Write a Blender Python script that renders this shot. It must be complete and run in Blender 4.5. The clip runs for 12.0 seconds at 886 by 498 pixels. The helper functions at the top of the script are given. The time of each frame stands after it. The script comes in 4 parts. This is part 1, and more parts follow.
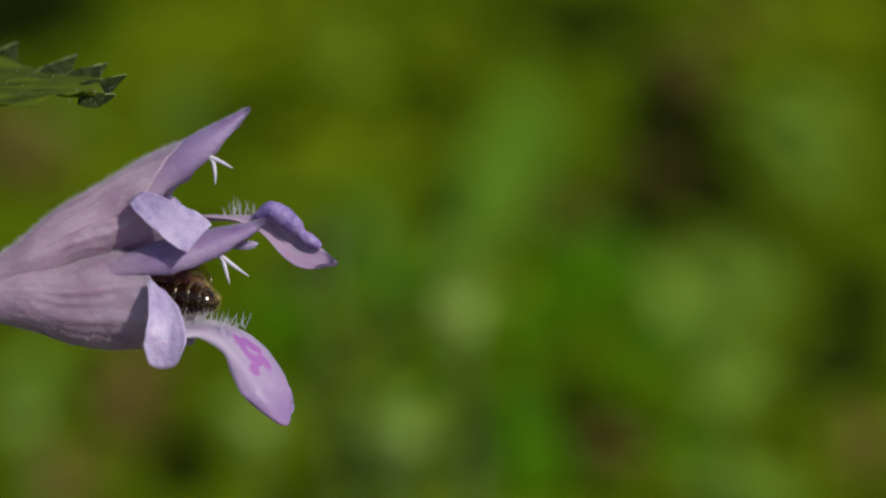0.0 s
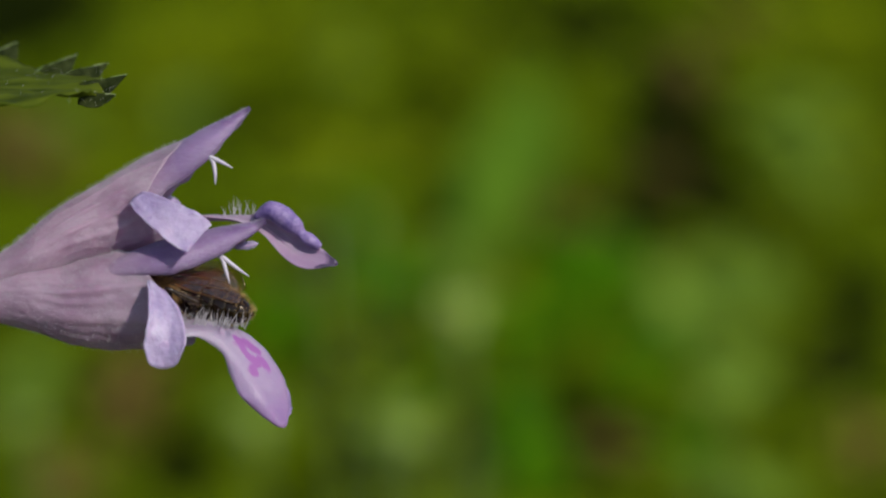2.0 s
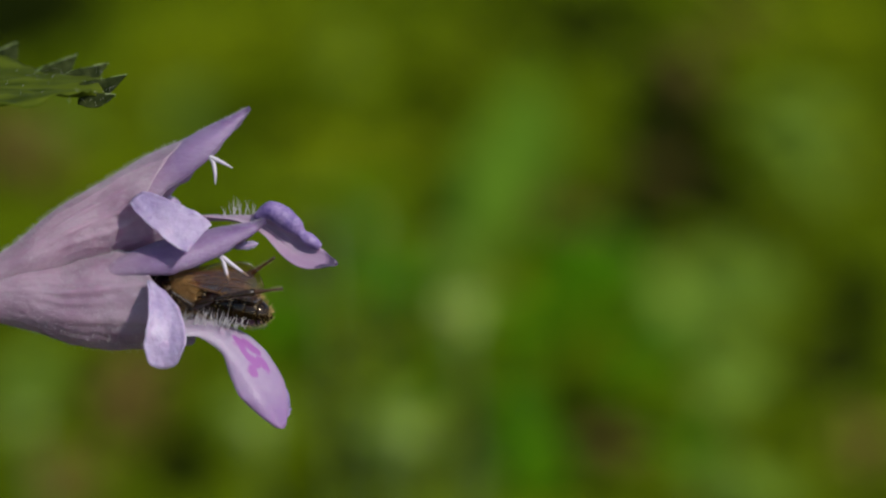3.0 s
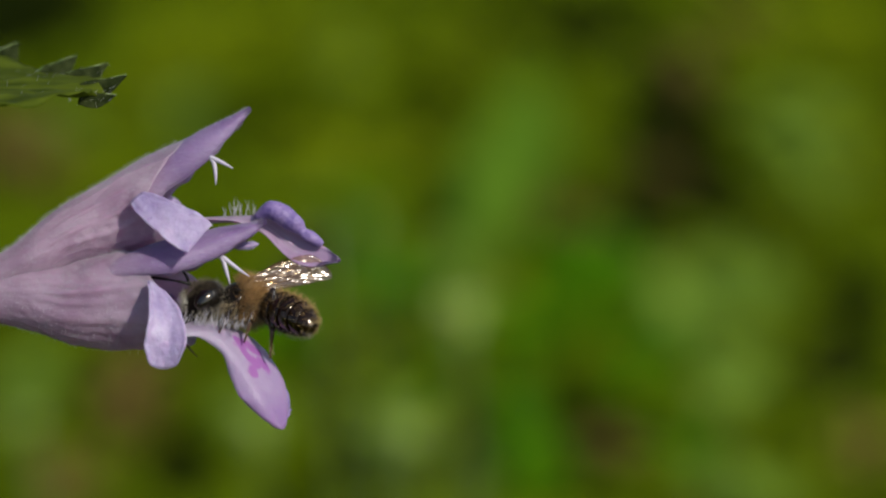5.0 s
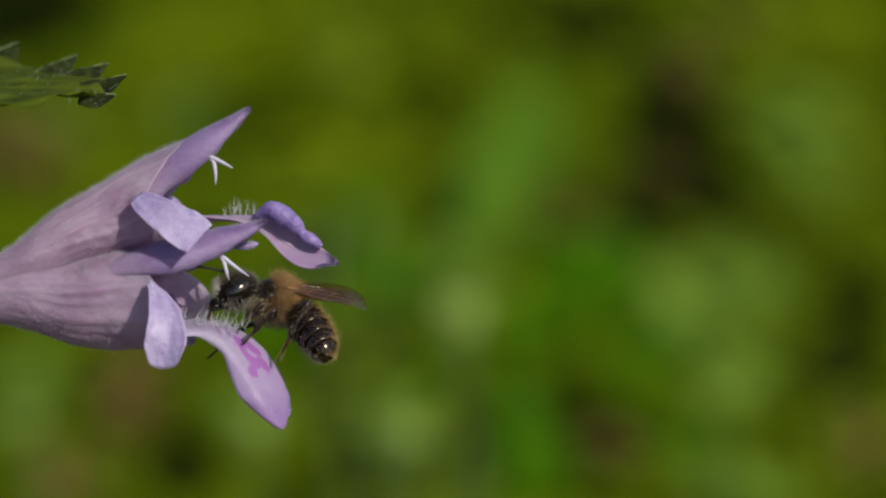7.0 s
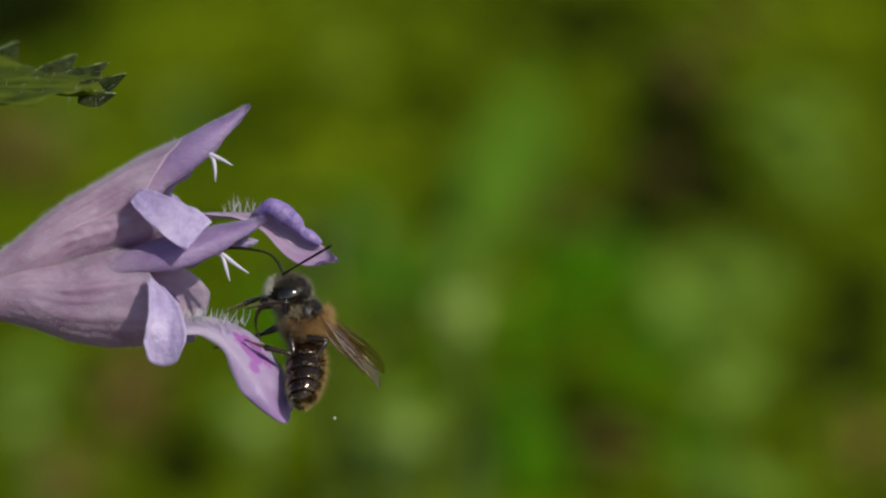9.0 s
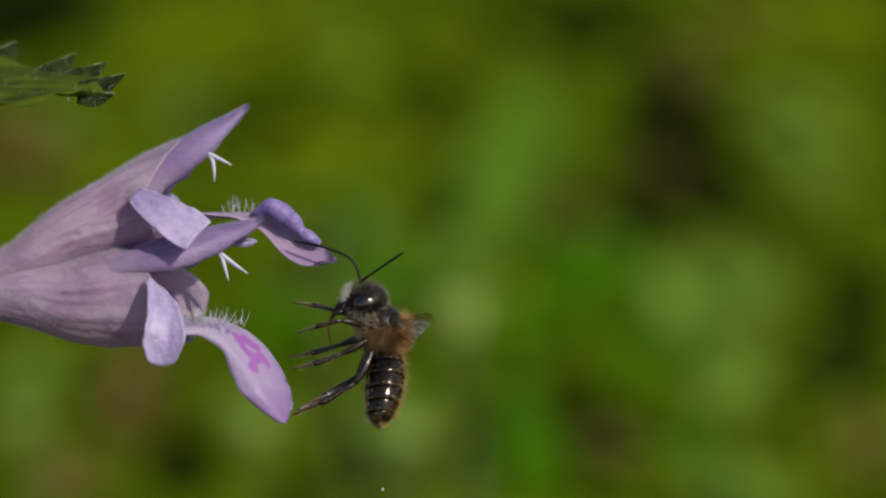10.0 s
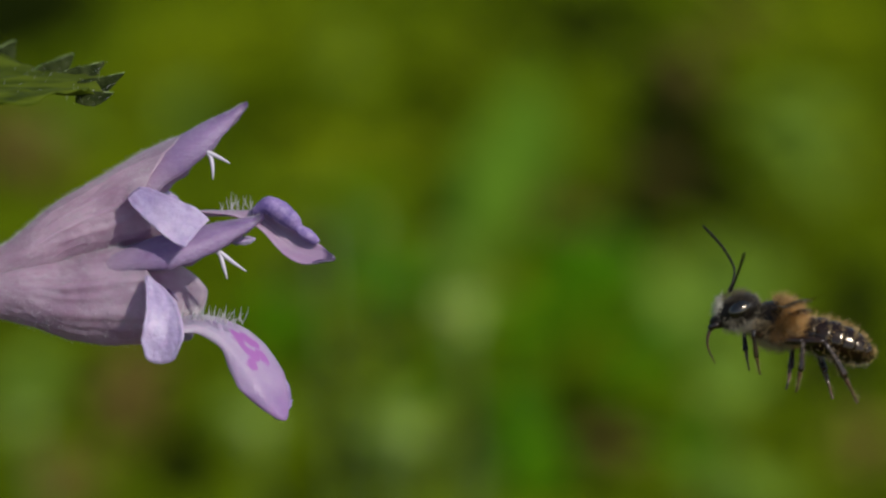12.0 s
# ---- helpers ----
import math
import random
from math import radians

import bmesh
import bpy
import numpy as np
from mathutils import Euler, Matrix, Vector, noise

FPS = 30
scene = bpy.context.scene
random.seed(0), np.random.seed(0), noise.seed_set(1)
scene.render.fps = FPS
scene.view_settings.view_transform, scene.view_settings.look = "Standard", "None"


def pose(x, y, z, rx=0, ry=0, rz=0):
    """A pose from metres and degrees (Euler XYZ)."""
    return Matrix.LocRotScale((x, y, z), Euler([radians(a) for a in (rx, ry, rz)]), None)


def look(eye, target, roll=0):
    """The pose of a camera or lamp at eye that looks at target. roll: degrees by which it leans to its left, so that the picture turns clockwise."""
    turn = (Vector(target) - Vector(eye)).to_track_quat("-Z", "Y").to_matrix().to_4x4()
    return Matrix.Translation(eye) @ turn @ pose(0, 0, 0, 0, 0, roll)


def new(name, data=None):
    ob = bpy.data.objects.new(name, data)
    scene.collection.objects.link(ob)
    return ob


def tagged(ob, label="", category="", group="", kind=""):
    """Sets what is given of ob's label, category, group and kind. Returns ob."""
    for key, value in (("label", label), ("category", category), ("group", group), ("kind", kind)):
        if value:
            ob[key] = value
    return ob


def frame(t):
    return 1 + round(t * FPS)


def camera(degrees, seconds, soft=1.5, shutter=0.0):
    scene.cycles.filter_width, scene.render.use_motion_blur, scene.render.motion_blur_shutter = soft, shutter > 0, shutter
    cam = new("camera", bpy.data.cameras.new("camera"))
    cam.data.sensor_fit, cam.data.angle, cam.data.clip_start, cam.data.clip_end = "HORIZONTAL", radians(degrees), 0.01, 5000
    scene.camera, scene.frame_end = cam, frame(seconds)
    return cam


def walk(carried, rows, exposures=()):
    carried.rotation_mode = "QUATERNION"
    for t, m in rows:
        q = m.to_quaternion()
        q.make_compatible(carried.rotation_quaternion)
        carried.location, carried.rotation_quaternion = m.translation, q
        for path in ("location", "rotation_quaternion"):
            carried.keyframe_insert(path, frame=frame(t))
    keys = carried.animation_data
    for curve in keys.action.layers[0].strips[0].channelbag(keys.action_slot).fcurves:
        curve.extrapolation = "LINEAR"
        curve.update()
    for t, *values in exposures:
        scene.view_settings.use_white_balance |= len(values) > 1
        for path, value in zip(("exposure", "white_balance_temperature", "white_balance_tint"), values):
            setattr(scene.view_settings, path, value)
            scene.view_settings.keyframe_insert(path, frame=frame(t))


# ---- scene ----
# A small wild bee backs out of a ground-ivy flower and flies off. Sizes of the flower and the bee are written in millimetres.
MM = 0.001
FOCUS = 0.25                 # distance from the lens to the flower
TILT = 20.0                  # the lens looks down by this angle
cam = camera(12.78, 12.0, soft=2.2, shutter=0.25)
CENTRE = Vector((0, 0, 0.22))
# plan of the flower: x across, y away from the lens, z up, all leaning with the lens
PLAN = Matrix.Translation(CENTRE) @ pose(0, 0, 0, -TILT)
EYE = PLAN @ Vector((0, -FOCUS, 0))
walk(cam, [(0.0, look(EYE, CENTRE)), (12.0, look(EYE, CENTRE))])
cam.data.dof.use_dof = True
cam.data.dof.focus_distance = FOCUS - 0.001
cam.data.dof.aperture_fstop = 24.0
cam.data.dof.aperture_blades = 0

# ---- light ----
SUN = Vector((0.52, -0.506, 0.716)).normalized()
world = bpy.data.worlds.new("sky")
scene.world = world
world.use_nodes = True
wn = world.node_tree.nodes
sky = wn.new("ShaderNodeTexSky")
sky.sky_type = "NISHITA"
sky.sun_disc = False
sky.sun_elevation = math.asin(SUN.z)
sky.sun_rotation = math.atan2(SUN.x, SUN.y)
wn["Background"].inputs["Strength"].default_value = 0.105
world.node_tree.links.new(sky.outputs["Color"], wn["Background"].inputs["Color"])
sun = new("sun", bpy.data.lights.new("sun", "SUN"))
sun.data.energy = 3.3
sun.data.angle = radians(0.55)
sun.data.color = (1.0, 0.95, 0.86)
sun.matrix_basis = look(SUN * 5, (0, 0, 0))
scene.view_settings.exposure = 0.3


# ---- materials ----
def mat(name, c1, c2, scale=900.0, rough=0.5, bump=0.0, bump_scale=3000.0, through_light=0.0, through_colour=None,
        sheen=0.0, island=0.0, stretch=(1, 1, 1), spec=0.5, soft_depth=0.0):
    """Two tones mixed by fine and coarse noise, with relief, and light passing through thin sheets."""
    m = bpy.data.materials.new(name)
    m.use_nodes = True
    n, l = m.node_tree.nodes, m.node_tree.links
    p = n["Principled BSDF"]
    co = n.new("ShaderNodeTexCoord")
    mp = n.new("ShaderNodeMapping")
    mp.inputs["Scale"].default_value = stretch
    l.new(co.outputs["Object"], mp.inputs["Vector"])
    a, b = n.new("ShaderNodeTexNoise"), n.new("ShaderNodeTexNoise")
    a.inputs["Scale"].default_value, b.inputs["Scale"].default_value = scale, scale * 5.3
    a.inputs["Detail"].default_value, b.inputs["Detail"].default_value = 3, 4
    l.new(mp.outputs["Vector"], a.inputs["Vector"])
    l.new(mp.outputs["Vector"], b.inputs["Vector"])
    mix = n.new("ShaderNodeMath")
    mix.operation = "MULTIPLY_ADD"
    l.new(b.outputs["Fac"], mix.inputs[0])
    mix.inputs[1].default_value = 0.45
    l.new(a.outputs["Fac"], mix.inputs[2])
    ramp = n.new("ShaderNodeValToRGB")
    ramp.color_ramp.elements[0].position, ramp.color_ramp.elements[1].position = 0.5, 0.95
    ramp.color_ramp.elements[0].color, ramp.color_ramp.elements[1].color = (*c1, 1), (*c2, 1)
    l.new(mix.outputs[0], ramp.inputs["Fac"])
    colour = ramp.outputs["Color"]
    if island:
        geo = n.new("ShaderNodeNewGeometry")
        hsv = n.new("ShaderNodeHueSaturation")
        rng = n.new("ShaderNodeMapRange")
        rng.inputs["To Min"].default_value, rng.inputs["To Max"].default_value = 1 - island, 1 + island
        l.new(geo.outputs["Random Per Island"], rng.inputs["Value"])
        l.new(rng.outputs["Result"], hsv.inputs["Value"])
        l.new(colour, hsv.inputs["Color"])
        colour = hsv.outputs["Color"]
    l.new(colour, p.inputs["Base Color"])
    p.inputs["Roughness"].default_value = rough
    p.inputs["Specular IOR Level"].default_value = spec
    if soft_depth:
        p.inputs["Subsurface Weight"].default_value = 0.6
        p.inputs["Subsurface Radius"].default_value = (1.0, 0.62, 0.8)
        p.inputs["Subsurface Scale"].default_value = soft_depth
    if sheen:
        p.inputs["Sheen Weight"].default_value = sheen
        p.inputs["Sheen Roughness"].default_value = 0.5
    if bump:
        t = n.new("ShaderNodeTexNoise")
        t.inputs["Scale"].default_value = bump_scale
        t.inputs["Detail"].default_value = 3
        bp = n.new("ShaderNodeBump")
        bp.inputs["Strength"].default_value = bump
        bp.inputs["Distance"].default_value = 0.3 / bump_scale
        l.new(mp.outputs["Vector"], t.inputs["Vector"])
        l.new(t.outputs["Fac"], bp.inputs["Height"])
        l.new(bp.outputs["Normal"], p.inputs["Normal"])
    if through_light:
        tr = n.new("ShaderNodeBsdfTranslucent")
        if through_colour:
            tr.inputs["Color"].default_value = (*through_colour, 1)
        else:
            l.new(colour, tr.inputs["Color"])
        ms = n.new("ShaderNodeMixShader")
        ms.inputs["Fac"].default_value = through_light
        l.new(p.outputs[0], ms.inputs[1])
        l.new(tr.outputs[0], ms.inputs[2])
        l.new(ms.outputs[0], n["Material Output"].inputs["Surface"])
    return m


def lip_material(name, pale, lilac, violet, spots=True):
    """The flower's lower lip: pale at the neck, lilac beyond, with crimson-purple nectar marks."""
    m = mat(name, pale, lilac, 500, 0.45, 0.5, 5000, 0.35, soft_depth=0.0003)
    n, l = m.node_tree.nodes, m.node_tree.links
    p, ramp = n["Principled BSDF"], n["Color Ramp"]
    uv = n.new("ShaderNodeUVMap")
    uv.uv_map = "sheet"
    sep = n.new("ShaderNodeSeparateXYZ")
    l.new(uv.outputs["UV"], sep.inputs[0])
    grow = n.new("ShaderNodeMapRange")
    grow.inputs["From Min"].default_value, grow.inputs["From Max"].default_value = 0.22, 0.95
    l.new(sep.outputs["X"], grow.inputs["Value"])
    tone = n.new("ShaderNodeMix")
    tone.data_type = "RGBA"
    tone.inputs["A"].default_value, tone.inputs["B"].default_value = (*pale, 1), (*violet, 1)
    l.new(grow.outputs["Result"], tone.inputs["Factor"])
    soft = n.new("ShaderNodeMix")
    soft.data_type = "RGBA"
    soft.inputs["Factor"].default_value = 0.35
    l.new(tone.outputs["Result"], soft.inputs["A"])
    l.new(ramp.outputs["Color"], soft.inputs["B"])
    out = soft.outputs["Result"]
    if spots:
        warp = n.new("ShaderNodeTexNoise")
        warp.inputs["Scale"].default_value = 9
        l.new(uv.outputs["UV"], warp.inputs["Vector"])
        wv = n.new("ShaderNodeVectorMath")
        wv.operation = "MULTIPLY_ADD"
        wv.inputs[1].default_value = (0.10, 0.16, 0)
        l.new(warp.outputs["Color"], wv.inputs[0])
        l.new(uv.outputs["UV"], wv.inputs[2])
        # marks: along, across, half length, half width
        for a, b, ra, rb in SPOTS:
            off = n.new("ShaderNodeVectorMath")
            off.operation = "SUBTRACT"
            off.inputs[1].default_value = (a + 0.05, b + 0.08, 0)
            l.new(wv.outputs[0], off.inputs[0])
            div = n.new("ShaderNodeVectorMath")
            div.operation = "DIVIDE"
            div.inputs[1].default_value = (ra, rb, 1)
            l.new(off.outputs[0], div.inputs[0])
            flat = n.new("ShaderNodeVectorMath")
            flat.operation = "MULTIPLY"
            flat.inputs[1].default_value = (1, 1, 0)
            l.new(div.outputs[0], flat.inputs[0])
            ln = n.new("ShaderNodeVectorMath")
            ln.operation = "LENGTH"
            l.new(flat.outputs[0], ln.inputs[0])
            fade = n.new("ShaderNodeMapRange")
            fade.inputs["From Min"].default_value, fade.inputs["From Max"].default_value = 1.15, 0.7
            l.new(ln.outputs["Value"], fade.inputs["Value"])
            mx = n.new("ShaderNodeMix")
            mx.data_type = "RGBA"
            mx.inputs["B"].default_value = (0.37, 0.135, 0.42, 1)
            l.new(fade.outputs["Result"], mx.inputs["Factor"])
            l.new(out, mx.inputs["A"])
            out = mx.outputs["Result"]
    else:
        out = withered(n, l, sep, out, 0.92)
    l.new(out, p.inputs["Base Color"])
    l.new(out, n["Translucent BSDF"].inputs["Color"])
    return m


def withered(n, l, sep, colour, start):
    """A dark, dried tip at the end of a petal, with a ragged border."""
    rag = n.new("ShaderNodeTexNoise")
    rag.inputs["Scale"].default_value = 1500
    co = n.new("ShaderNodeTexCoord")
    l.new(co.outputs["Object"], rag.inputs["Vector"])
    add = n.new("ShaderNodeMath")
    add.operation = "MULTIPLY_ADD"
    add.inputs[1].default_value = 0.08
    l.new(rag.outputs["Fac"], add.inputs[0])
    l.new(sep.outputs["X"], add.inputs[2])
    end = n.new("ShaderNodeMapRange")
    end.inputs["From Min"].default_value, end.inputs["From Max"].default_value = start + 0.03, start + 0.07
    l.new(add.outputs[0], end.inputs["Value"])
    dry = n.new("ShaderNodeMix")
    dry.data_type = "RGBA"
    dry.inputs["B"].default_value = (0.06, 0.035, 0.10, 1)
    l.new(end.outputs["Result"], dry.inputs["Factor"])
    l.new(colour, dry.inputs["A"])
    return dry.outputs["Result"]


def hood_material():
    """The upper lip: coloured like the tube where it grows from it, violet towards its tip."""
    m = mat("hood_petal", (0.22, 0.138, 0.30), (0.39, 0.272, 0.475), 380, 0.5, 0.9, 3200, 0.42, (0.36, 0.20, 0.44), sheen=0.1, stretch=(0.6, 1.6, 1.6), soft_depth=0.0005)
    n, l = m.node_tree.nodes, m.node_tree.links
    uv = n.new("ShaderNodeUVMap")
    uv.uv_map = "sheet"
    sep = n.new("ShaderNodeSeparateXYZ")
    l.new(uv.outputs["UV"], sep.inputs[0])
    grow = n.new("ShaderNodeMapRange")
    grow.inputs["From Min"].default_value, grow.inputs["From Max"].default_value = 0.05, 0.34
    l.new(sep.outputs["X"], grow.inputs["Value"])
    tone = n.new("ShaderNodeMix")
    tone.data_type = "RGBA"
    tone.inputs["A"].default_value = (0.49, 0.345, 0.465, 1)
    l.new(grow.outputs["Result"], tone.inputs["Factor"])
    l.new(n["Color Ramp"].outputs["Color"], tone.inputs["B"])
    l.new(withered(n, l, sep, tone.outputs["Result"], 0.94), n["Principled BSDF"].inputs["Base Color"])
    return m


def wing_material(name):
    m = bpy.data.materials.new(name)
    m.use_nodes = True
    n, l = m.node_tree.nodes, m.node_tree.links
    thin = n["Principled BSDF"]
    thin.inputs["Base Color"].default_value = (0.20, 0.068, 0.028, 1)
    thin.inputs["Roughness"].default_value = 0.3
    tr = n.new("ShaderNodeBsdfTransparent")
    tr.inputs["Color"].default_value = (0.89, 0.82, 0.68, 1)
    gl = n.new("ShaderNodeBsdfAnisotropic")
    gl.inputs["Color"].default_value = (0.92, 0.88, 0.88, 1)
    gl.inputs["Roughness"].default_value = 0.14
    co = n.new("ShaderNodeTexCoord")
    t = n.new("ShaderNodeTexNoise")
    t.inputs["Scale"].default_value = 1900
    t.inputs["Detail"].default_value = 2
    long = n.new("ShaderNodeMapping")
    long.inputs["Scale"].default_value = (0.45, 1, 1.1)
    l.new(co.outputs["Object"], long.inputs["Vector"])
    bp = n.new("ShaderNodeBump")
    bp.inputs["Strength"].default_value = 0.7
    bp.inputs["Distance"].default_value = 0.0002
    l.new(long.outputs["Vector"], t.inputs["Vector"])
    l.new(t.outputs["Fac"], bp.inputs["Height"])
    l.new(bp.outputs["Normal"], gl.inputs["Normal"])
    body, ms = n.new("ShaderNodeMixShader"), n.new("ShaderNodeMixShader")
    body.inputs["Fac"].default_value = 0.055
    l.new(tr.outputs[0], body.inputs[1])
    l.new(thin.outputs[0], body.inputs[2])
    ms.inputs["Fac"].default_value = 0.07
    l.new(body.outputs[0], ms.inputs[1])
    l.new(gl.outputs[0], ms.inputs[2])
    l.new(ms.outputs[0], n["Material Output"].inputs["Surface"])
    return m


SPOTS = [(0.40, 0.48, 0.05, 0.13), (0.435, 0.62, 0.06, 0.085), (0.475, 0.66, 0.05, 0.07), (0.46, 0.43, 0.07, 0.075), (0.515, 0.47, 0.05, 0.08), (0.585, 0.65, 0.06, 0.08), (0.59, 0.37, 0.05, 0.08), (0.555, 0.52, 0.045, 0.13)]
M_TUBE = mat("corolla_tube", (0.345, 0.225, 0.325), (0.56, 0.42, 0.525), 420, 0.42, 0.7, 2600, 0.48, (0.66, 0.45, 0.60), sheen=0.15, stretch=(0.8, 1.2, 1.2), soft_depth=0.0007)
M_HOOD = hood_material()
M_LOBE = mat("side_petal", (0.325, 0.255, 0.445), (0.52, 0.43, 0.60), 480, 0.42, 1.0, 3200, 0.28, soft_depth=0.0003, spec=0.4)
M_LIP = lip_material("lip_petal", (0.475, 0.41, 0.51), (0.34, 0.25, 0.44), (0.32, 0.165, 0.40))
M_LIP_PLAIN = lip_material("lip_petal_pale", (0.48, 0.37, 0.47), (0.36, 0.235, 0.37), (0.29, 0.17, 0.34), spots=False)
M_FOLD = mat("lip_fold", (0.13, 0.085, 0.27), (0.37, 0.265, 0.51), 900, 0.5, 0.9, 4500, 0.25)
M_PALE = mat("pale_filament", (0.561, 0.493, 0.612), (0.680, 0.629, 0.697), 800, 0.5, 0.1, 4000, 0.3)
M_DOWN = mat("petal_down", (0.595, 0.561, 0.612), (0.722, 0.697, 0.731), 900, 0.6, through_light=0.35)
M_GREEN = mat("stem_green", (0.07, 0.12, 0.02), (0.12, 0.17, 0.04), 300, 0.5, 0.3, 2500)
M_CALYX = mat("calyx_green", (0.09, 0.11, 0.04), (0.14, 0.13, 0.07), 400, 0.55, 0.4, 2500, 0.15)
M_LEAF = mat("ivy_leaf", (0.026, 0.044, 0.003), (0.130, 0.168, 0.014), 420, 0.7, 0.7, 1500, 0.4, (0.15, 0.20, 0.008), stretch=(0.25, 1.8, 1), spec=0.05)
# bright green that paints the sunlit upper edge of each leaf tooth
M_LIT_EDGE = mat("tooth_lit_edge", (0.10, 0.18, 0.03), (0.34, 0.42, 0.15), 900, 0.5, 0.3, 3000, 0.2)
# grey-green taken almost to black: shade of the teeth's undersides in the colour
M_SHADE_TOOTH = mat("leaf_tooth", (0.003, 0.007, 0.001), (0.036, 0.046, 0.014), 1300, 0.7, 0.8, 2500, 0.06, spec=0.03)
M_SOIL = mat("soil", (0.020, 0.014, 0.005), (0.055, 0.038, 0.013), 40, 0.9, 0.8, 160)
M_CUTICLE = mat("bee_cuticle", (0.004, 0.003, 0.002), (0.011, 0.008, 0.006), 1200, 0.36, 0.5, 7000, spec=0.13)
M_FEELER = mat("bee_feeler", (0.005, 0.004, 0.003), (0.011, 0.008, 0.006), 1500, 0.5, spec=0.2)
M_BELLY = mat("bee_abdomen", (0.003, 0.0017, 0.0009), (0.012, 0.0048, 0.0018), 700, 0.14, 0.2, 6000, spec=0.5)
M_EYE = mat("bee_eye", (0.003, 0.003, 0.003), (0.006, 0.005, 0.005), 3000, 0.15, spec=1.0)
for glossy in (M_EYE, M_BELLY):
    glossy.node_tree.nodes["Principled BSDF"].inputs["Specular Tint"].default_value = (1.0, 0.88, 0.72, 1)
M_LEG = mat("bee_leg", (0.006, 0.004, 0.003), (0.024, 0.012, 0.006), 1500, 0.24, 0.4, 6000, spec=0.5)
M_TARSUS = mat("bee_tarsus", (0.024, 0.010, 0.004), (0.075, 0.032, 0.012), 1500, 0.3)
M_TAWNY = mat("tawny_hair", (0.22, 0.105, 0.028), (0.48, 0.265, 0.080), 900, 0.45, island=0.35, through_light=0.35)
M_GREY = mat("grey_hair", (0.09, 0.068, 0.040), (0.25, 0.195, 0.122), 900, 0.5, island=0.3, through_light=0.3)
M_PALE_FUR = mat("pale_grey_hair", (0.22, 0.19, 0.14), (0.46, 0.41, 0.32), 900, 0.5, island=0.3, through_light=0.35)
M_BUFF = mat("buff_hair", (0.30, 0.22, 0.12), (0.60, 0.48, 0.30), 900, 0.45, island=0.3, through_light=0.35)
M_RUST = mat("rusty_hair", (0.38, 0.22, 0.075), (0.65, 0.43, 0.185), 900, 0.45, island=0.3, through_light=0.45)
M_WHITE = mat("white_hair", (0.50, 0.46, 0.36), (0.74, 0.70, 0.60), 900, 0.5, island=0.2, through_light=0.3)
M_GOLD = mat("gold_hair", (0.50, 0.34, 0.125), (0.76, 0.58, 0.265), 900, 0.4, island=0.3, through_light=0.4)
M_WING = wing_material("bee_wing")
M_VEIN = mat("wing_vein", (0.05, 0.025, 0.01), (0.10, 0.05, 0.02), 1500, 0.3)


# ---- building helpers ----
def part(name, bm, material, parent=None, label="", smooth=True):
    """Links a bmesh as one mesh object, under a thing or a part."""
    me = bpy.data.meshes.new(name)
    bm.to_mesh(me)
    bm.free()
    me.materials.append(material)
    if smooth:
        me.polygons.foreach_set("use_smooth", [True] * len(me.polygons))
    ob = new(name, me)
    if parent is not None:
        ob.parent = parent
    return tagged(ob, label)


def ease(a, b, x):
    x = min(1.0, max(0.0, (x - a) / (b - a)))
    return x * x * (3 - 2 * x)


def glide(rows, s):
    """A smooth value between rows of (s, value...)."""
    if s <= rows[0][0]:
        return rows[0][1:]
    for i in range(len(rows) - 1):
        if s <= rows[i + 1][0]:
            a, b = rows[i], rows[i + 1]
            p, q = rows[max(i - 1, 0)], rows[min(i + 2, len(rows) - 1)]
            h = b[0] - a[0]
            x = (s - a[0]) / h
            out = []
            for k in range(1, len(a)):
                ma = (b[k] - p[k]) / max(b[0] - p[0], 1e-9) * h
                mb = (q[k] - a[k]) / max(q[0] - a[0], 1e-9) * h
                out.append((2 * x**3 - 3 * x**2 + 1) * a[k] + (x**3 - 2 * x**2 + x) * ma + (3 * x**2 - 2 * x**3) * b[k] + (x**3 - x**2) * mb)
            return tuple(out)
    return rows[-1][1:]


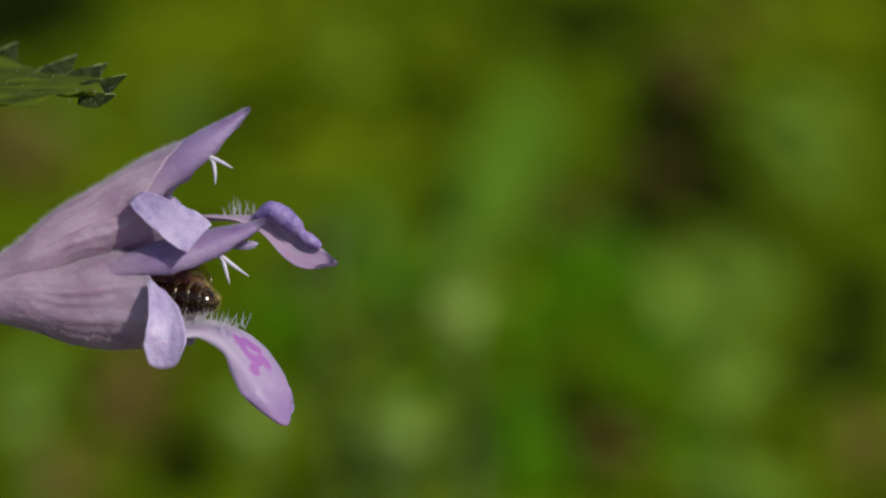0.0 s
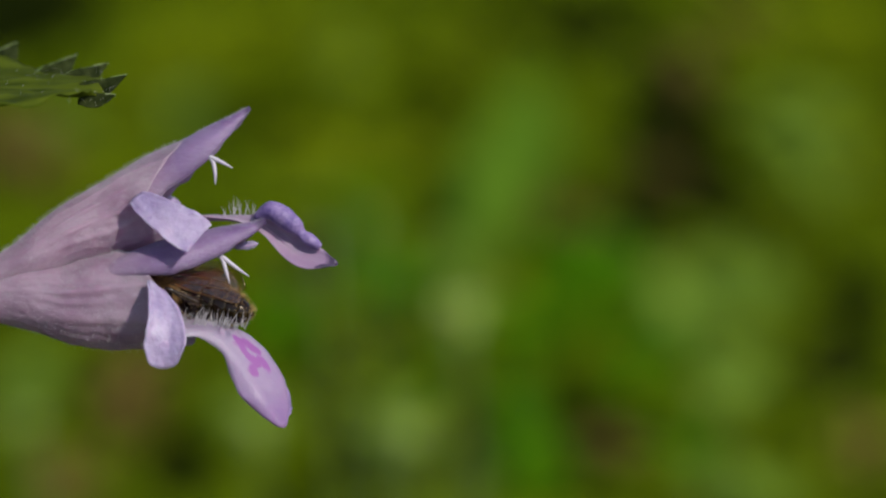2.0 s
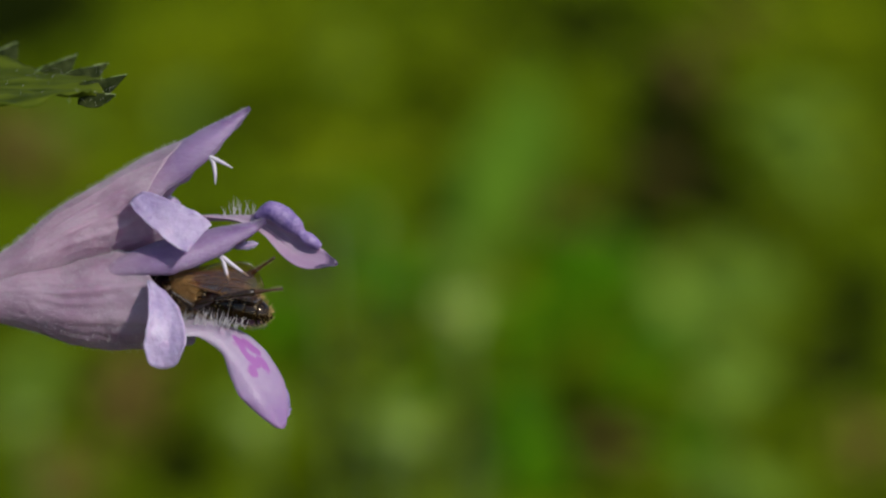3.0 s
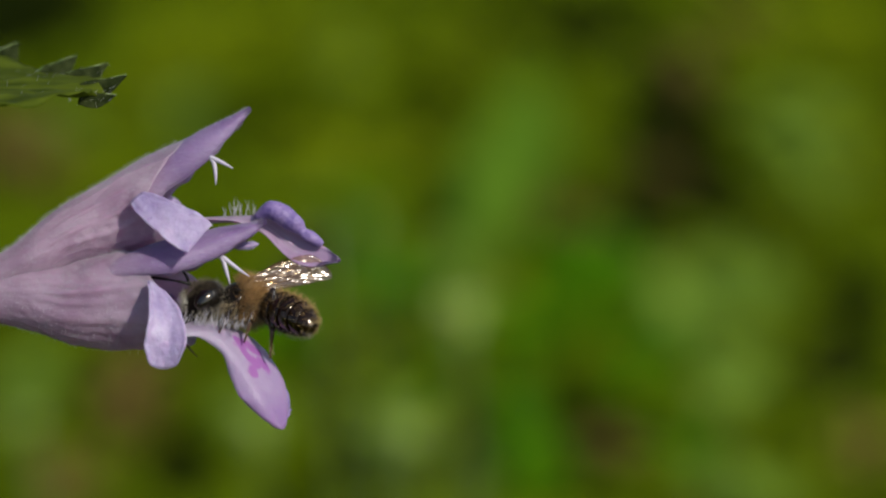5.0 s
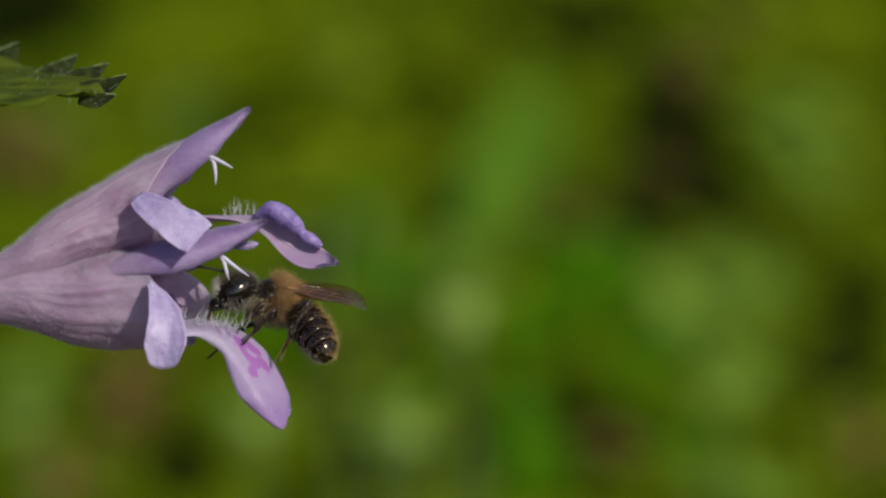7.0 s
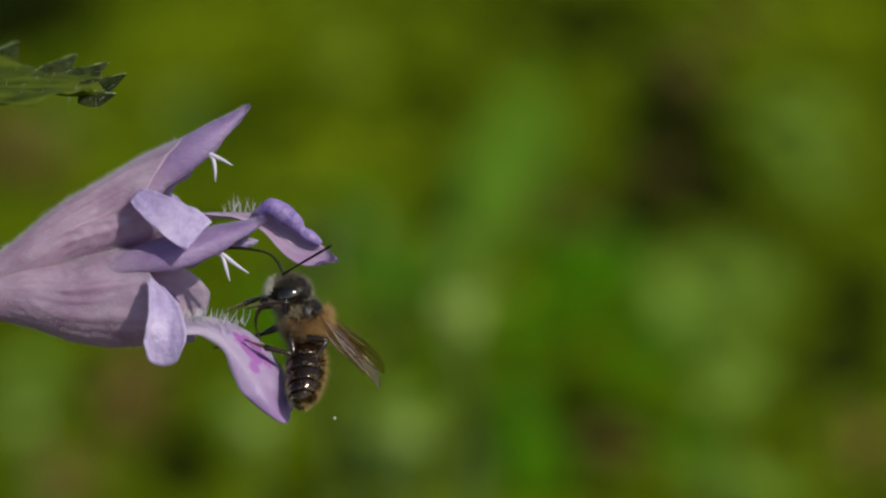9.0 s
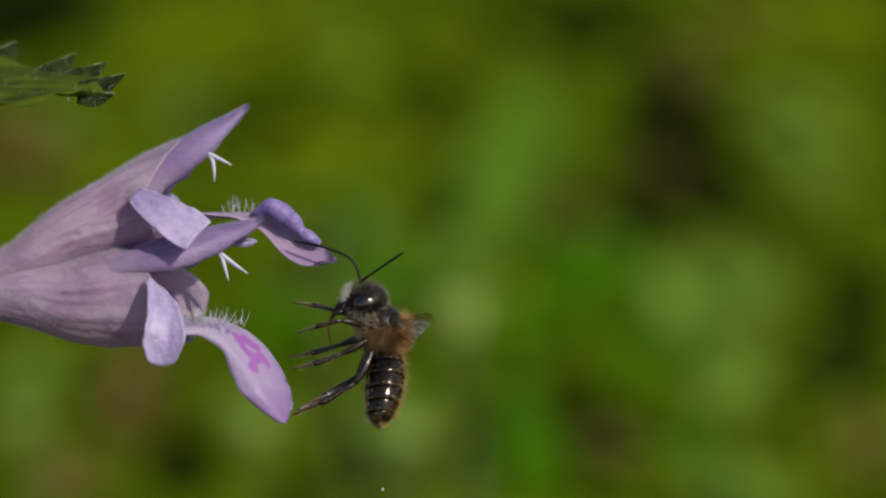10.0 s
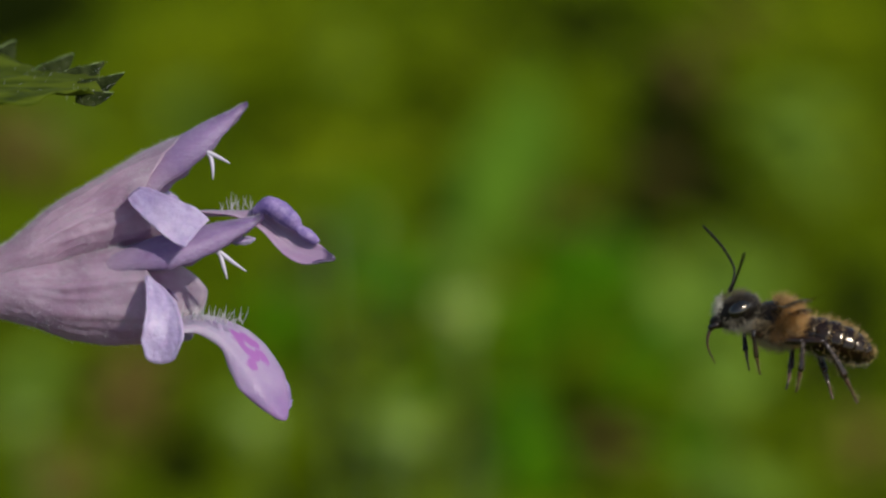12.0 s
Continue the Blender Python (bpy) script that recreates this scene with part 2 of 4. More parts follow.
def sheet(place, nu, nv, thick, wrap=False):
    """A sheet with thickness: place(s, v) gives a point in mm for s in 0..1 and v in -1..1."""
    bm = bmesh.new()
    uvl = bm.loops.layers.uv.new("sheet")
    pts = [[Vector(place(i / nu, 2 * j / nv - 1)) for j in range(nv + 1)] for i in range(nu + 1)]
    top, low = [], []
    for i in range(nu + 1):
        rt, rl = [], []
        for j in range(nv + 1):
            du = pts[min(i + 1, nu)][j] - pts[max(i - 1, 0)][j]
            if wrap:
                dv = pts[i][(j + 1) % nv if j < nv else 1] - pts[i][(j - 1) % nv if j else nv - 1]
            else:
                dv = pts[i][min(j + 1, nv)] - pts[i][max(j - 1, 0)]
            nrm = du.cross(dv)
            nrm = nrm.normalized() if nrm.length > 1e-9 else Vector((0, 0, 1))
            edge = min(1.0, 0.25 + 4 * min(i, nu - i) / nu) if wrap else min(1.0, 0.25 + 3 * min(j, nv - j) / nv, 0.25 + 4 * (nu - i) / nu)
            rt.append(bm.verts.new((pts[i][j] + nrm * thick / 2 * edge) * MM))
            rl.append(bm.verts.new((pts[i][j] - nrm * thick / 2 * edge) * MM))
        top.append(rt)
        low.append(rl)

    def face(vs, ij):
        try:
            f = bm.faces.new(vs)
        except ValueError:
            return
        for lp, (i, j) in zip(f.loops, ij):
            lp[uvl].uv = (i / nu, j / nv)
    for i in range(nu):
        for j in range(nv):
            ij = [(i, j), (i + 1, j), (i + 1, j + 1), (i, j + 1)]
            face([top[a][b] for a, b in ij], ij)
            ij.reverse()
            face([low[a][b] for a, b in ij], ij)
    for i in range(nu):
        if not wrap:
            face([top[i][0], low[i][0], low[i + 1][0], top[i + 1][0]], [(i, 0), (i, 0), (i + 1, 0), (i + 1, 0)])
            face([top[i + 1][nv], low[i + 1][nv], low[i][nv], top[i][nv]], [(i + 1, nv), (i + 1, nv), (i, nv), (i, nv)])
    for j in range(nv):
        face([top[0][j + 1], low[0][j + 1], low[0][j], top[0][j]], [(0, j + 1), (0, j + 1), (0, j), (0, j)])
        face([top[nu][j], low[nu][j], low[nu][j + 1], top[nu][j + 1]], [(nu, j), (nu, j), (nu, j + 1), (nu, j + 1)])
    if wrap:
        bmesh.ops.remove_doubles(bm, verts=bm.verts[:], dist=1e-7)
    bmesh.ops.recalc_face_normals(bm, faces=bm.faces[:])
    return bm


def petal(spine, across, widths, cup=0.0, wave=0.0, curl=0.0, thick=0.16, nu=26, nv=14, tip=1.0, seed=0.0, origin=(0, 0, 0)):
    """A petal along a spine of (s, x, y, z): half widths (s, w) laid along the direction across (s, x, y, z), cupped, wavy, with curled rims."""
    o = Vector(origin)

    def place(s, v):
        c = Vector(glide(spine, s))
        t = (Vector(glide(spine, min(1, s + 0.02))) - Vector(glide(spine, max(0, s - 0.02)))).normalized()
        a = Vector(glide(across, s))
        a = (a - t * a.dot(t)).normalized()
        n = t.cross(a)
        w = glide(widths, s)[0]
        # the outline rounds off towards the tip
        back = tip * (1 - math.sqrt(max(0.0, 1 - v * v))) * ease(0.55, 1.0, s)
        c = c - t * back
        dz = cup * w * v * v + curl * w * max(0, abs(v) - 0.6) ** 2 * 3
        dz += wave * noise.noise(Vector((s * 3.1 + seed, v * 1.7, seed * 2.3)))
        dz += wave * 0.9 * abs(v) ** 3 * noise.noise(Vector((s * 8.7, v * 2.0 + seed, 4.1)))
        w *= 1 + 0.06 * wave * 4 * noise.noise(Vector((s * 7.3 + seed, 3 * (v > 0), 1.7))) * abs(v)
        return c + a * w * v + n * dz - o
    return sheet(place, nu, nv, thick)


def rod(points, radii, sides=7):
    """A smooth tapered rod through points, in mm, closed at both ends."""
    bm = bmesh.new()
    pts = [Vector(p) for p in points]
    rings = []
    side = Vector((0.13, 1, 0.21))
    for i, p in enumerate(pts):
        t = (pts[min(i + 1, len(pts) - 1)] - pts[max(i - 1, 0)]).normalized()
        a = (side - t * side.dot(t)).normalized()
        b = t.cross(a)
        rings.append([bm.verts.new((p + (a * math.cos(k * math.tau / sides) + b * math.sin(k * math.tau / sides)) * radii[i]) * MM) for k in range(sides)])
    for i in range(len(pts) - 1):
        for k in range(sides):
            bm.faces.new([rings[i][k], rings[i][(k + 1) % sides], rings[i + 1][(k + 1) % sides], rings[i + 1][k]])
    bm.faces.new(rings[0][::-1])
    bm.faces.new(rings[-1])
    bmesh.ops.recalc_face_normals(bm, faces=bm.faces[:])
    return bm


def curve_rod(rows, radii, n=14, sides=7):
    """A rod along smooth rows of (s, x, y, z), with radii rows of (s, r)."""
    ss = [i / n for i in range(n + 1)]
    return rod([glide(rows, s) for s in ss], [glide(radii, s)[0] for s in ss], sides)


def hairs(rows, bend=0.0):
    """Fine tapered hairs from rows of (root, way, length, radius), in mm."""
    bm = bmesh.new()
    for root, way, ln, r in rows:
        root, way = Vector(root), Vector(way).normalized()
        a = way.orthogonal().normalized()
        b = way.cross(a)
        mid = root + way * ln * 0.55
        end = root + way * ln + Vector((random.uniform(-1, 1), random.uniform(-1, 1), random.uniform(-1, 1))) * bend * ln
        v0 = [bm.verts.new((root + a * math.cos(k * 2.094) * r + b * math.sin(k * 2.094) * r) * MM) for k in range(3)]
        v1 = [bm.verts.new((mid + a * math.cos(k * 2.094) * r * 0.75 + b * math.sin(k * 2.094) * r * 0.75) * MM) for k in range(3)]
        e = bm.verts.new(end * MM)
        for k in range(3):
            bm.faces.new([v0[k], v0[(k + 1) % 3], v1[(k + 1) % 3], v1[k]])
            bm.faces.new([v1[k], v1[(k + 1) % 3], e])
    return bm


def ball(rx, ry, rz, centre=(0, 0, 0), turn=(0, 0, 0), seg=24, rings=14, shape=None):
    bm = bmesh.new()
    bmesh.ops.create_uvsphere(bm, u_segments=seg, v_segments=rings, radius=1.0)
    m = pose(*centre, *turn) @ Matrix.Diagonal((rx, ry, rz, 1))
    for v in bm.verts:
        p = v.co.copy()
        if shape:
            p = shape(p)
        v.co = (m @ p) * MM
    return bm


def wander(k):
    return Vector((random.gauss(0, k), random.gauss(0, k), random.gauss(0, k)))


# ---- ground ----
def ground_sheet():
    bm = bmesh.new()
    xs = [-60, -12, -3, -1.2] + [-0.6 + 0.03 * i for i in range(41)] + [1.2, 3, 12, 60]
    ys = [-60, -12, -3, -1.0, -0.4, 0.0] + [0.2 + 0.03 * i for i in range(46)] + [2.2, 4, 12, 60, 400]
    grid = []
    for y in ys:
        grid.append([bm.verts.new((x, y, 0.010 * noise.noise(Vector((x * 9, y * 9, 0))) - 0.005 if abs(x) < 2 and -2 < y < 3 else -0.005)) for x in xs])
    for j in range(len(ys) - 1):
        for i in range(len(xs) - 1):
            bm.faces.new([grid[j][i], grid[j][i + 1], grid[j + 1][i + 1], grid[j + 1][i]])
    g = part("ground", bm, M_SOIL)
    return tagged(g, "dark brown soil under low green plants", "ground", kind="structure")


ground_sheet()
# ---- low plants behind ----
def green(name, c1, c2, glow):
    return mat(name, c1, c2, 60, 0.65, 0.4, 300, 0.4, glow, island=0.22, spec=0.04)


M_FRESH = green("fresh_leaf", (0.048, 0.140, 0.0010), (0.095, 0.240, 0.003), (0.100, 0.300, 0.002))
M_LANCE = green("lance_leaf", (0.052, 0.112, 0.005), (0.090, 0.175, 0.011), (0.095, 0.215, 0.007))
# yellower copy of the olive leaf, its extra brightness painted in as sunlight
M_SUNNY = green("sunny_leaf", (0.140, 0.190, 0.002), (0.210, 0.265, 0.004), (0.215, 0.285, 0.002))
M_OLIVE = green("olive_leaf", (0.090, 0.138, 0.0012), (0.140, 0.196, 0.0025), (0.160, 0.230, 0.0014))
M_PALE_LEAF = green("pale_leaf", (0.155, 0.255, 0.022), (0.225, 0.355, 0.045), (0.210, 0.350, 0.022))
# near-black green: the shade between low plants is put into the leaf colour
M_SHADE_DARK = green("shade_dark_leaf", (0.010, 0.017, 0.0004), (0.020, 0.029, 0.0007), (0.020, 0.030, 0.0004))
# whitish colour that imitates sun glints on leaves
M_GLINT = green("glint_seedling", (0.42, 0.52, 0.13), (0.54, 0.64, 0.18), (0.45, 0.60, 0.12))
M_DRY = green("dry_leaf", (0.120, 0.088, 0.018), (0.210, 0.155, 0.038), (0.170, 0.115, 0.022))


def blade_mesh(length, width, bend, material, name):
    """A pointed leaf along +x, in metres, arching and folded along its midrib."""
    L, W = length / MM, width / MM / 2
    sp = [(0, 0, 0, 0), (0.5, L * 0.5, 0, bend * L * 0.3), (1, L * 0.97, 0, bend * L * -0.15)]
    bm = petal(sp, [(0, 0, 1, 0), (1, 0, 1, 0)], [(0, W * 0.25), (0.3, W * 0.92), (0.55, W), (0.85, W * 0.55), (1, W * 0.08)], 0.25, W * 0.15, 0, 0.35, 10, 6, 0.2, length * 900)
    return part(name, bm, material)


def weed(x, y, height, leaves, material, label, bend=0.5):
    """A small plant: a stem and leaves held on it; leaves as (height share, heading, pitch, length, width, turn)."""
    top = tagged(new("weed"), label, "plant", "low weeds")
    top.matrix_basis = pose(x, y, -0.004)
    part("stem", curve_rod([(0, 0, 0, -4), (0.5, 2, 1, height / MM * 0.5), (1, 0, 0, height / MM)], [(0, 0.9), (1, 0.5)], 10, 6), M_GREEN, top)
    for share, heading, pitch, length, width, turn in leaves:
        lf = blade_mesh(length, width, bend, material, "leaf")
        lf.parent = top
        k = 2 * (1 - share) * share * 2
        lf.matrix_basis = pose(0.002 * k, 0.001 * k, height * share, 0, 0, heading) @ pose(0, 0, 0, turn, -pitch, 0)
    return top


def undergrowth(name, clumps, material, seed, label, sizes, bare=None):
    """Many small leaves on short stalks in oval clumps of (x, y, half width, half depth, count, top height); none where bare(x, y)."""
    rnd = random.Random(seed)
    verts, faces = [], []
    for cx, cy, wide, deep, count, top in clumps:
        for i in range(count):
            a, r = rnd.uniform(0, math.tau), math.sqrt(rnd.random())
            x, y = cx + wide * r * math.cos(a), cy + deep * r * math.sin(a)
            if bare and bare(x, y):
                continue
            z = top * rnd.uniform(0.25, 1.0) * (1 - 0.4 * r * r)
            ln, head = rnd.uniform(*sizes), rnd.uniform(0, math.tau)
            m = pose(x, y, z, rnd.gauss(0, 18), rnd.gauss(0, 18), math.degrees(head))
            w = ln * rnd.uniform(0.55, 0.95)
            o = len(verts)
            ring = []
            for k in range(9):
                b = math.tau * k / 9
                q = 1 + 0.12 * rnd.uniform(-1, 1)
                ring.append(m @ Vector((ln / 2 * math.cos(b) * q, w / 2 * math.sin(b) * q, 0.12 * ln * math.cos(b) ** 2)))
            verts.append(m @ Vector((0, 0, -0.05 * ln)))
            verts.extend(ring)
            faces.extend((o, o + 1 + k, o + 1 + (k + 1) % 9) for k in range(9))
            # stalk down to the soil
            s = len(verts)
            foot = Vector((x + rnd.uniform(-1, 1) * 0.005, y + rnd.uniform(-1, 1) * 0.005, -0.012))
            t = 0.0004
            verts.extend([m @ Vector((t, 0, -0.05 * ln)), m @ Vector((-t, t, -0.05 * ln)), m @ Vector((-t, -t, -0.05 * ln)),
                          foot + Vector((t, 0, 0)), foot + Vector((-t, t, 0)), foot + Vector((-t, -t, 0))])
            faces.extend([(s, s + 1, s + 4, s + 3), (s + 1, s + 2, s + 5, s + 4), (s + 2, s, s + 3, s + 5)])
    me = bpy.data.meshes.new(name)
    me.from_pydata([tuple(v) for v in verts], [], faces)
    me.materials.append(material)
    return tagged(new(name, me), label, "undergrowth", kind="stuff")


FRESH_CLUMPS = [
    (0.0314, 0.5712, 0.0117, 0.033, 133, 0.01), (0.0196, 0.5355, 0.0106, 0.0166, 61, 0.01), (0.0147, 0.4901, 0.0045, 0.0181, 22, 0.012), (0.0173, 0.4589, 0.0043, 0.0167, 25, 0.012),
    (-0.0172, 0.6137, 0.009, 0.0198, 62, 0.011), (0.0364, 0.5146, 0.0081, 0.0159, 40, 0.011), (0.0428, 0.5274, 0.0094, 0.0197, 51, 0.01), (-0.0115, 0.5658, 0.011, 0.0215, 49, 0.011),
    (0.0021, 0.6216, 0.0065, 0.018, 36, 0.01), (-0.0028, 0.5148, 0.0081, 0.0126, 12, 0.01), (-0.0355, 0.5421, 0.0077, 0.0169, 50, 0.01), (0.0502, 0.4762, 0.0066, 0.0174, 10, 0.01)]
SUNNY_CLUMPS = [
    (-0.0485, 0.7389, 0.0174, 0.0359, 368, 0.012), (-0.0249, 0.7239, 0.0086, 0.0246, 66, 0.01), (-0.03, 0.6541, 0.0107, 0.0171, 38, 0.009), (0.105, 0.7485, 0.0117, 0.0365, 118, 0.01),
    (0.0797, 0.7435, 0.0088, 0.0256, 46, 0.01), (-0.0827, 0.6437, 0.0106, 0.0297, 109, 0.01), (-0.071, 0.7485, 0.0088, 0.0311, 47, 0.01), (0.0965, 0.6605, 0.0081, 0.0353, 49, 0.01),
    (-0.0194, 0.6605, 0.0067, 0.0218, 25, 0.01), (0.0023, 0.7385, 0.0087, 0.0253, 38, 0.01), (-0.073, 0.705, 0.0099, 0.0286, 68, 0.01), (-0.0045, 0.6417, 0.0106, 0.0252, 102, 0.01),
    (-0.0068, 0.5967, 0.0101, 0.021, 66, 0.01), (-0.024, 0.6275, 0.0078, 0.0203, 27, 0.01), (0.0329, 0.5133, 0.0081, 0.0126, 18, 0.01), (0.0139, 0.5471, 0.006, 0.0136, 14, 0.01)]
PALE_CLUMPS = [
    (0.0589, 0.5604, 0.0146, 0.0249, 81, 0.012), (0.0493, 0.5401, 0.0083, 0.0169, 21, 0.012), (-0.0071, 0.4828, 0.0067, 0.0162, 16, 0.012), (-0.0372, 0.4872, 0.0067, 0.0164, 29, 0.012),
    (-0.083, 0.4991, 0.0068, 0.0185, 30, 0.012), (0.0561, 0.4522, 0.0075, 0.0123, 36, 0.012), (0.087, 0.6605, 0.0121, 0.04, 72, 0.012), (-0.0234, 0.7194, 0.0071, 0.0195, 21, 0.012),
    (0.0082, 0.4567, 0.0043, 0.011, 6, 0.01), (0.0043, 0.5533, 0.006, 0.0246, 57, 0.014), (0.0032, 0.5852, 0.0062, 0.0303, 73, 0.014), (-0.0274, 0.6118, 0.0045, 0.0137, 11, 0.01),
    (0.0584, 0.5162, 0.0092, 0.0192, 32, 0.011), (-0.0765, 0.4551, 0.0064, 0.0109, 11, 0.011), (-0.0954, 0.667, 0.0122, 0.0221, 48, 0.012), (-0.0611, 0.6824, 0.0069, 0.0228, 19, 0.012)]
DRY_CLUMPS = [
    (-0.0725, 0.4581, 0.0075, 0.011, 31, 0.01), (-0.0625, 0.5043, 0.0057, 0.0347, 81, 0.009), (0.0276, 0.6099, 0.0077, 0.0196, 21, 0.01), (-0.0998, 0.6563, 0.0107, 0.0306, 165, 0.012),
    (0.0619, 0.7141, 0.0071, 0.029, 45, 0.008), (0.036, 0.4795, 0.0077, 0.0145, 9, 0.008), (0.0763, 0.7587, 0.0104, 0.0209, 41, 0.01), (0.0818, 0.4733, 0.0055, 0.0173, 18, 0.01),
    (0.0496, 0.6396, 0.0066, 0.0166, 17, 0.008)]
# clumps of the darkened leaves, set where gaps lie in shade
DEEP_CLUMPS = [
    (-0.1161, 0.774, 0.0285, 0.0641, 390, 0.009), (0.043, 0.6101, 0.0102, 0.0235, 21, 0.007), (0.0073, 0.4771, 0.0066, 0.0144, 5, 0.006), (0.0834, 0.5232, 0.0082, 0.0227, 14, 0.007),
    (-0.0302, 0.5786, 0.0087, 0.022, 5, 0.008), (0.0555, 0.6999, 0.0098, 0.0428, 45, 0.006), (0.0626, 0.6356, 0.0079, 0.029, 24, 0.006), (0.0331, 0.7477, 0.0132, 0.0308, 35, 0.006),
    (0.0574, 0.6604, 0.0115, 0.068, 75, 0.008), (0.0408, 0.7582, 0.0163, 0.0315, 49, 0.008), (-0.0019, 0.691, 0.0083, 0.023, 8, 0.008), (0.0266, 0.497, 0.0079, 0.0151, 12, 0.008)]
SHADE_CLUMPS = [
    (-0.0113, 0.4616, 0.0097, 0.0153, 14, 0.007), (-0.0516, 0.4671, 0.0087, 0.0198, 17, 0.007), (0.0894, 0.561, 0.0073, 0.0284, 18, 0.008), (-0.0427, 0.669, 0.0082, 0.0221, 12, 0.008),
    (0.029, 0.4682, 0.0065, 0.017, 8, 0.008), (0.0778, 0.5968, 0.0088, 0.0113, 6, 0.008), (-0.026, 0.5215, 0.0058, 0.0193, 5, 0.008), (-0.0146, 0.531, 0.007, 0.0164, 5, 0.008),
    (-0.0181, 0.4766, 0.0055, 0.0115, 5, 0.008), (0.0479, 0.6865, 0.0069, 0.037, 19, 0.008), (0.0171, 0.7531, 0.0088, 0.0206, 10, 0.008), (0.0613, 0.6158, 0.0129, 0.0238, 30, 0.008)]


def taken(x, y):
    """True where one of the small clumps already grows."""
    return any(((x - c[0]) / c[2]) ** 2 + ((y - c[1]) / c[3]) ** 2 < 0.9 for group in (FRESH_CLUMPS, SUNNY_CLUMPS, PALE_CLUMPS, DRY_CLUMPS, DEEP_CLUMPS, SHADE_CLUMPS) for c in group)


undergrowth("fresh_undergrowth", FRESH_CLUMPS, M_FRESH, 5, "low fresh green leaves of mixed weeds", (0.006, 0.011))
undergrowth("sunny_undergrowth", SUNNY_CLUMPS, M_SUNNY, 6, "yellowish-green leaves of mixed weeds, sunlight put into their colour", (0.006, 0.011))
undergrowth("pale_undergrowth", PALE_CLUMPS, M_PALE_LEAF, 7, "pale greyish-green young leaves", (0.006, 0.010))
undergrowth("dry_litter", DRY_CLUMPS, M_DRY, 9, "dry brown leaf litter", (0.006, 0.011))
undergrowth("shade_undergrowth", DEEP_CLUMPS + SHADE_CLUMPS, M_SHADE_DARK, 11, "near-black green leaves near the soil, shade put into their colour", (0.006, 0.011))
undergrowth("olive_undergrowth", [(0.0, 0.70, 0.20, 0.36, 17000, 0.009), (-0.40, 0.75, 0.25, 0.35, 1500, 0.012), (0.40, 0.75, 0.25, 0.35, 1500, 0.012), (0.0, 1.30, 0.45, 0.25, 2500, 0.012), (0.0, 0.15, 0.40, 0.2, 1500, 0.012)],
            M_OLIVE, 3, "low olive-green leaves of mixed weeds", (0.006, 0.011), taken)
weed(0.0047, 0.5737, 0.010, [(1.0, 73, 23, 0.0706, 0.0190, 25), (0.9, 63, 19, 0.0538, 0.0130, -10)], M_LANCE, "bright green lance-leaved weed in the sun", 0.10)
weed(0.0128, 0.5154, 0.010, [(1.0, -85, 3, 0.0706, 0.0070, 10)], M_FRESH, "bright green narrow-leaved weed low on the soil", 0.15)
# added seedlings: each one blurs into a pale disc like a leaf's glint
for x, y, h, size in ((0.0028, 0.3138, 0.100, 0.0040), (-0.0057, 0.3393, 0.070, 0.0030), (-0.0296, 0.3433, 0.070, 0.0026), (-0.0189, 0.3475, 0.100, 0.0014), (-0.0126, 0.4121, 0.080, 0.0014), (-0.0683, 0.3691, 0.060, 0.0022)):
    weed(x, y, h, [(1.0, 20, 12, size, size, 0), (1.0, 200, 12, size, size, 0), (0.98, 110, 14, size, size, 0), (0.98, 290, 14, size, size, 0)], M_GLINT, "tiny whitish four-leaved seedling on a thin stem, added as a leaf glint")
undergrowth("meadow", [(0.0, 0.6, 5.0, 5.0, 40000, 0.05)], M_OLIVE, 13, "low green meadow plants all round", (0.03, 0.06), lambda x, y: abs(x) < 0.45 and 0.0 < y < 1.45)

# ---- the ground ivy and its two flowers ----
STEM = PLAN @ Vector((-34.5 * MM, 1.0 * MM, -3.0 * MM))
ivy = tagged(new("ground_ivy"), "slender ground ivy with two lilac flowers and a scalloped leaf", "plant")
ivy.matrix_basis = Matrix.Translation((STEM.x - 0.012, STEM.y + 0.006, 0))
IVY_INV = ivy.matrix_basis.inverted()


def in_ivy(v):
    """A plan point in mm, in the plant's own space, in mm."""
    return (IVY_INV @ (PLAN @ (Vector(v) * MM))) / MM


def stem_and_leaf():
    a = [in_ivy((-34.5, 1, w)) for w in (20, 12.5, 5, -3)]
    b = [(6, -3, 120), (1, -1, 60), (0, 0, -6)]
    rows = [(i / 6, *p) for i, p in enumerate([*a, *b])]
    part("stem", curve_rod(rows, [(0, 0.7), (0.5, 0.95), (1, 1.3)], 40, 8), M_GREEN, ivy, "square hairy green stem")


stem_and_leaf()


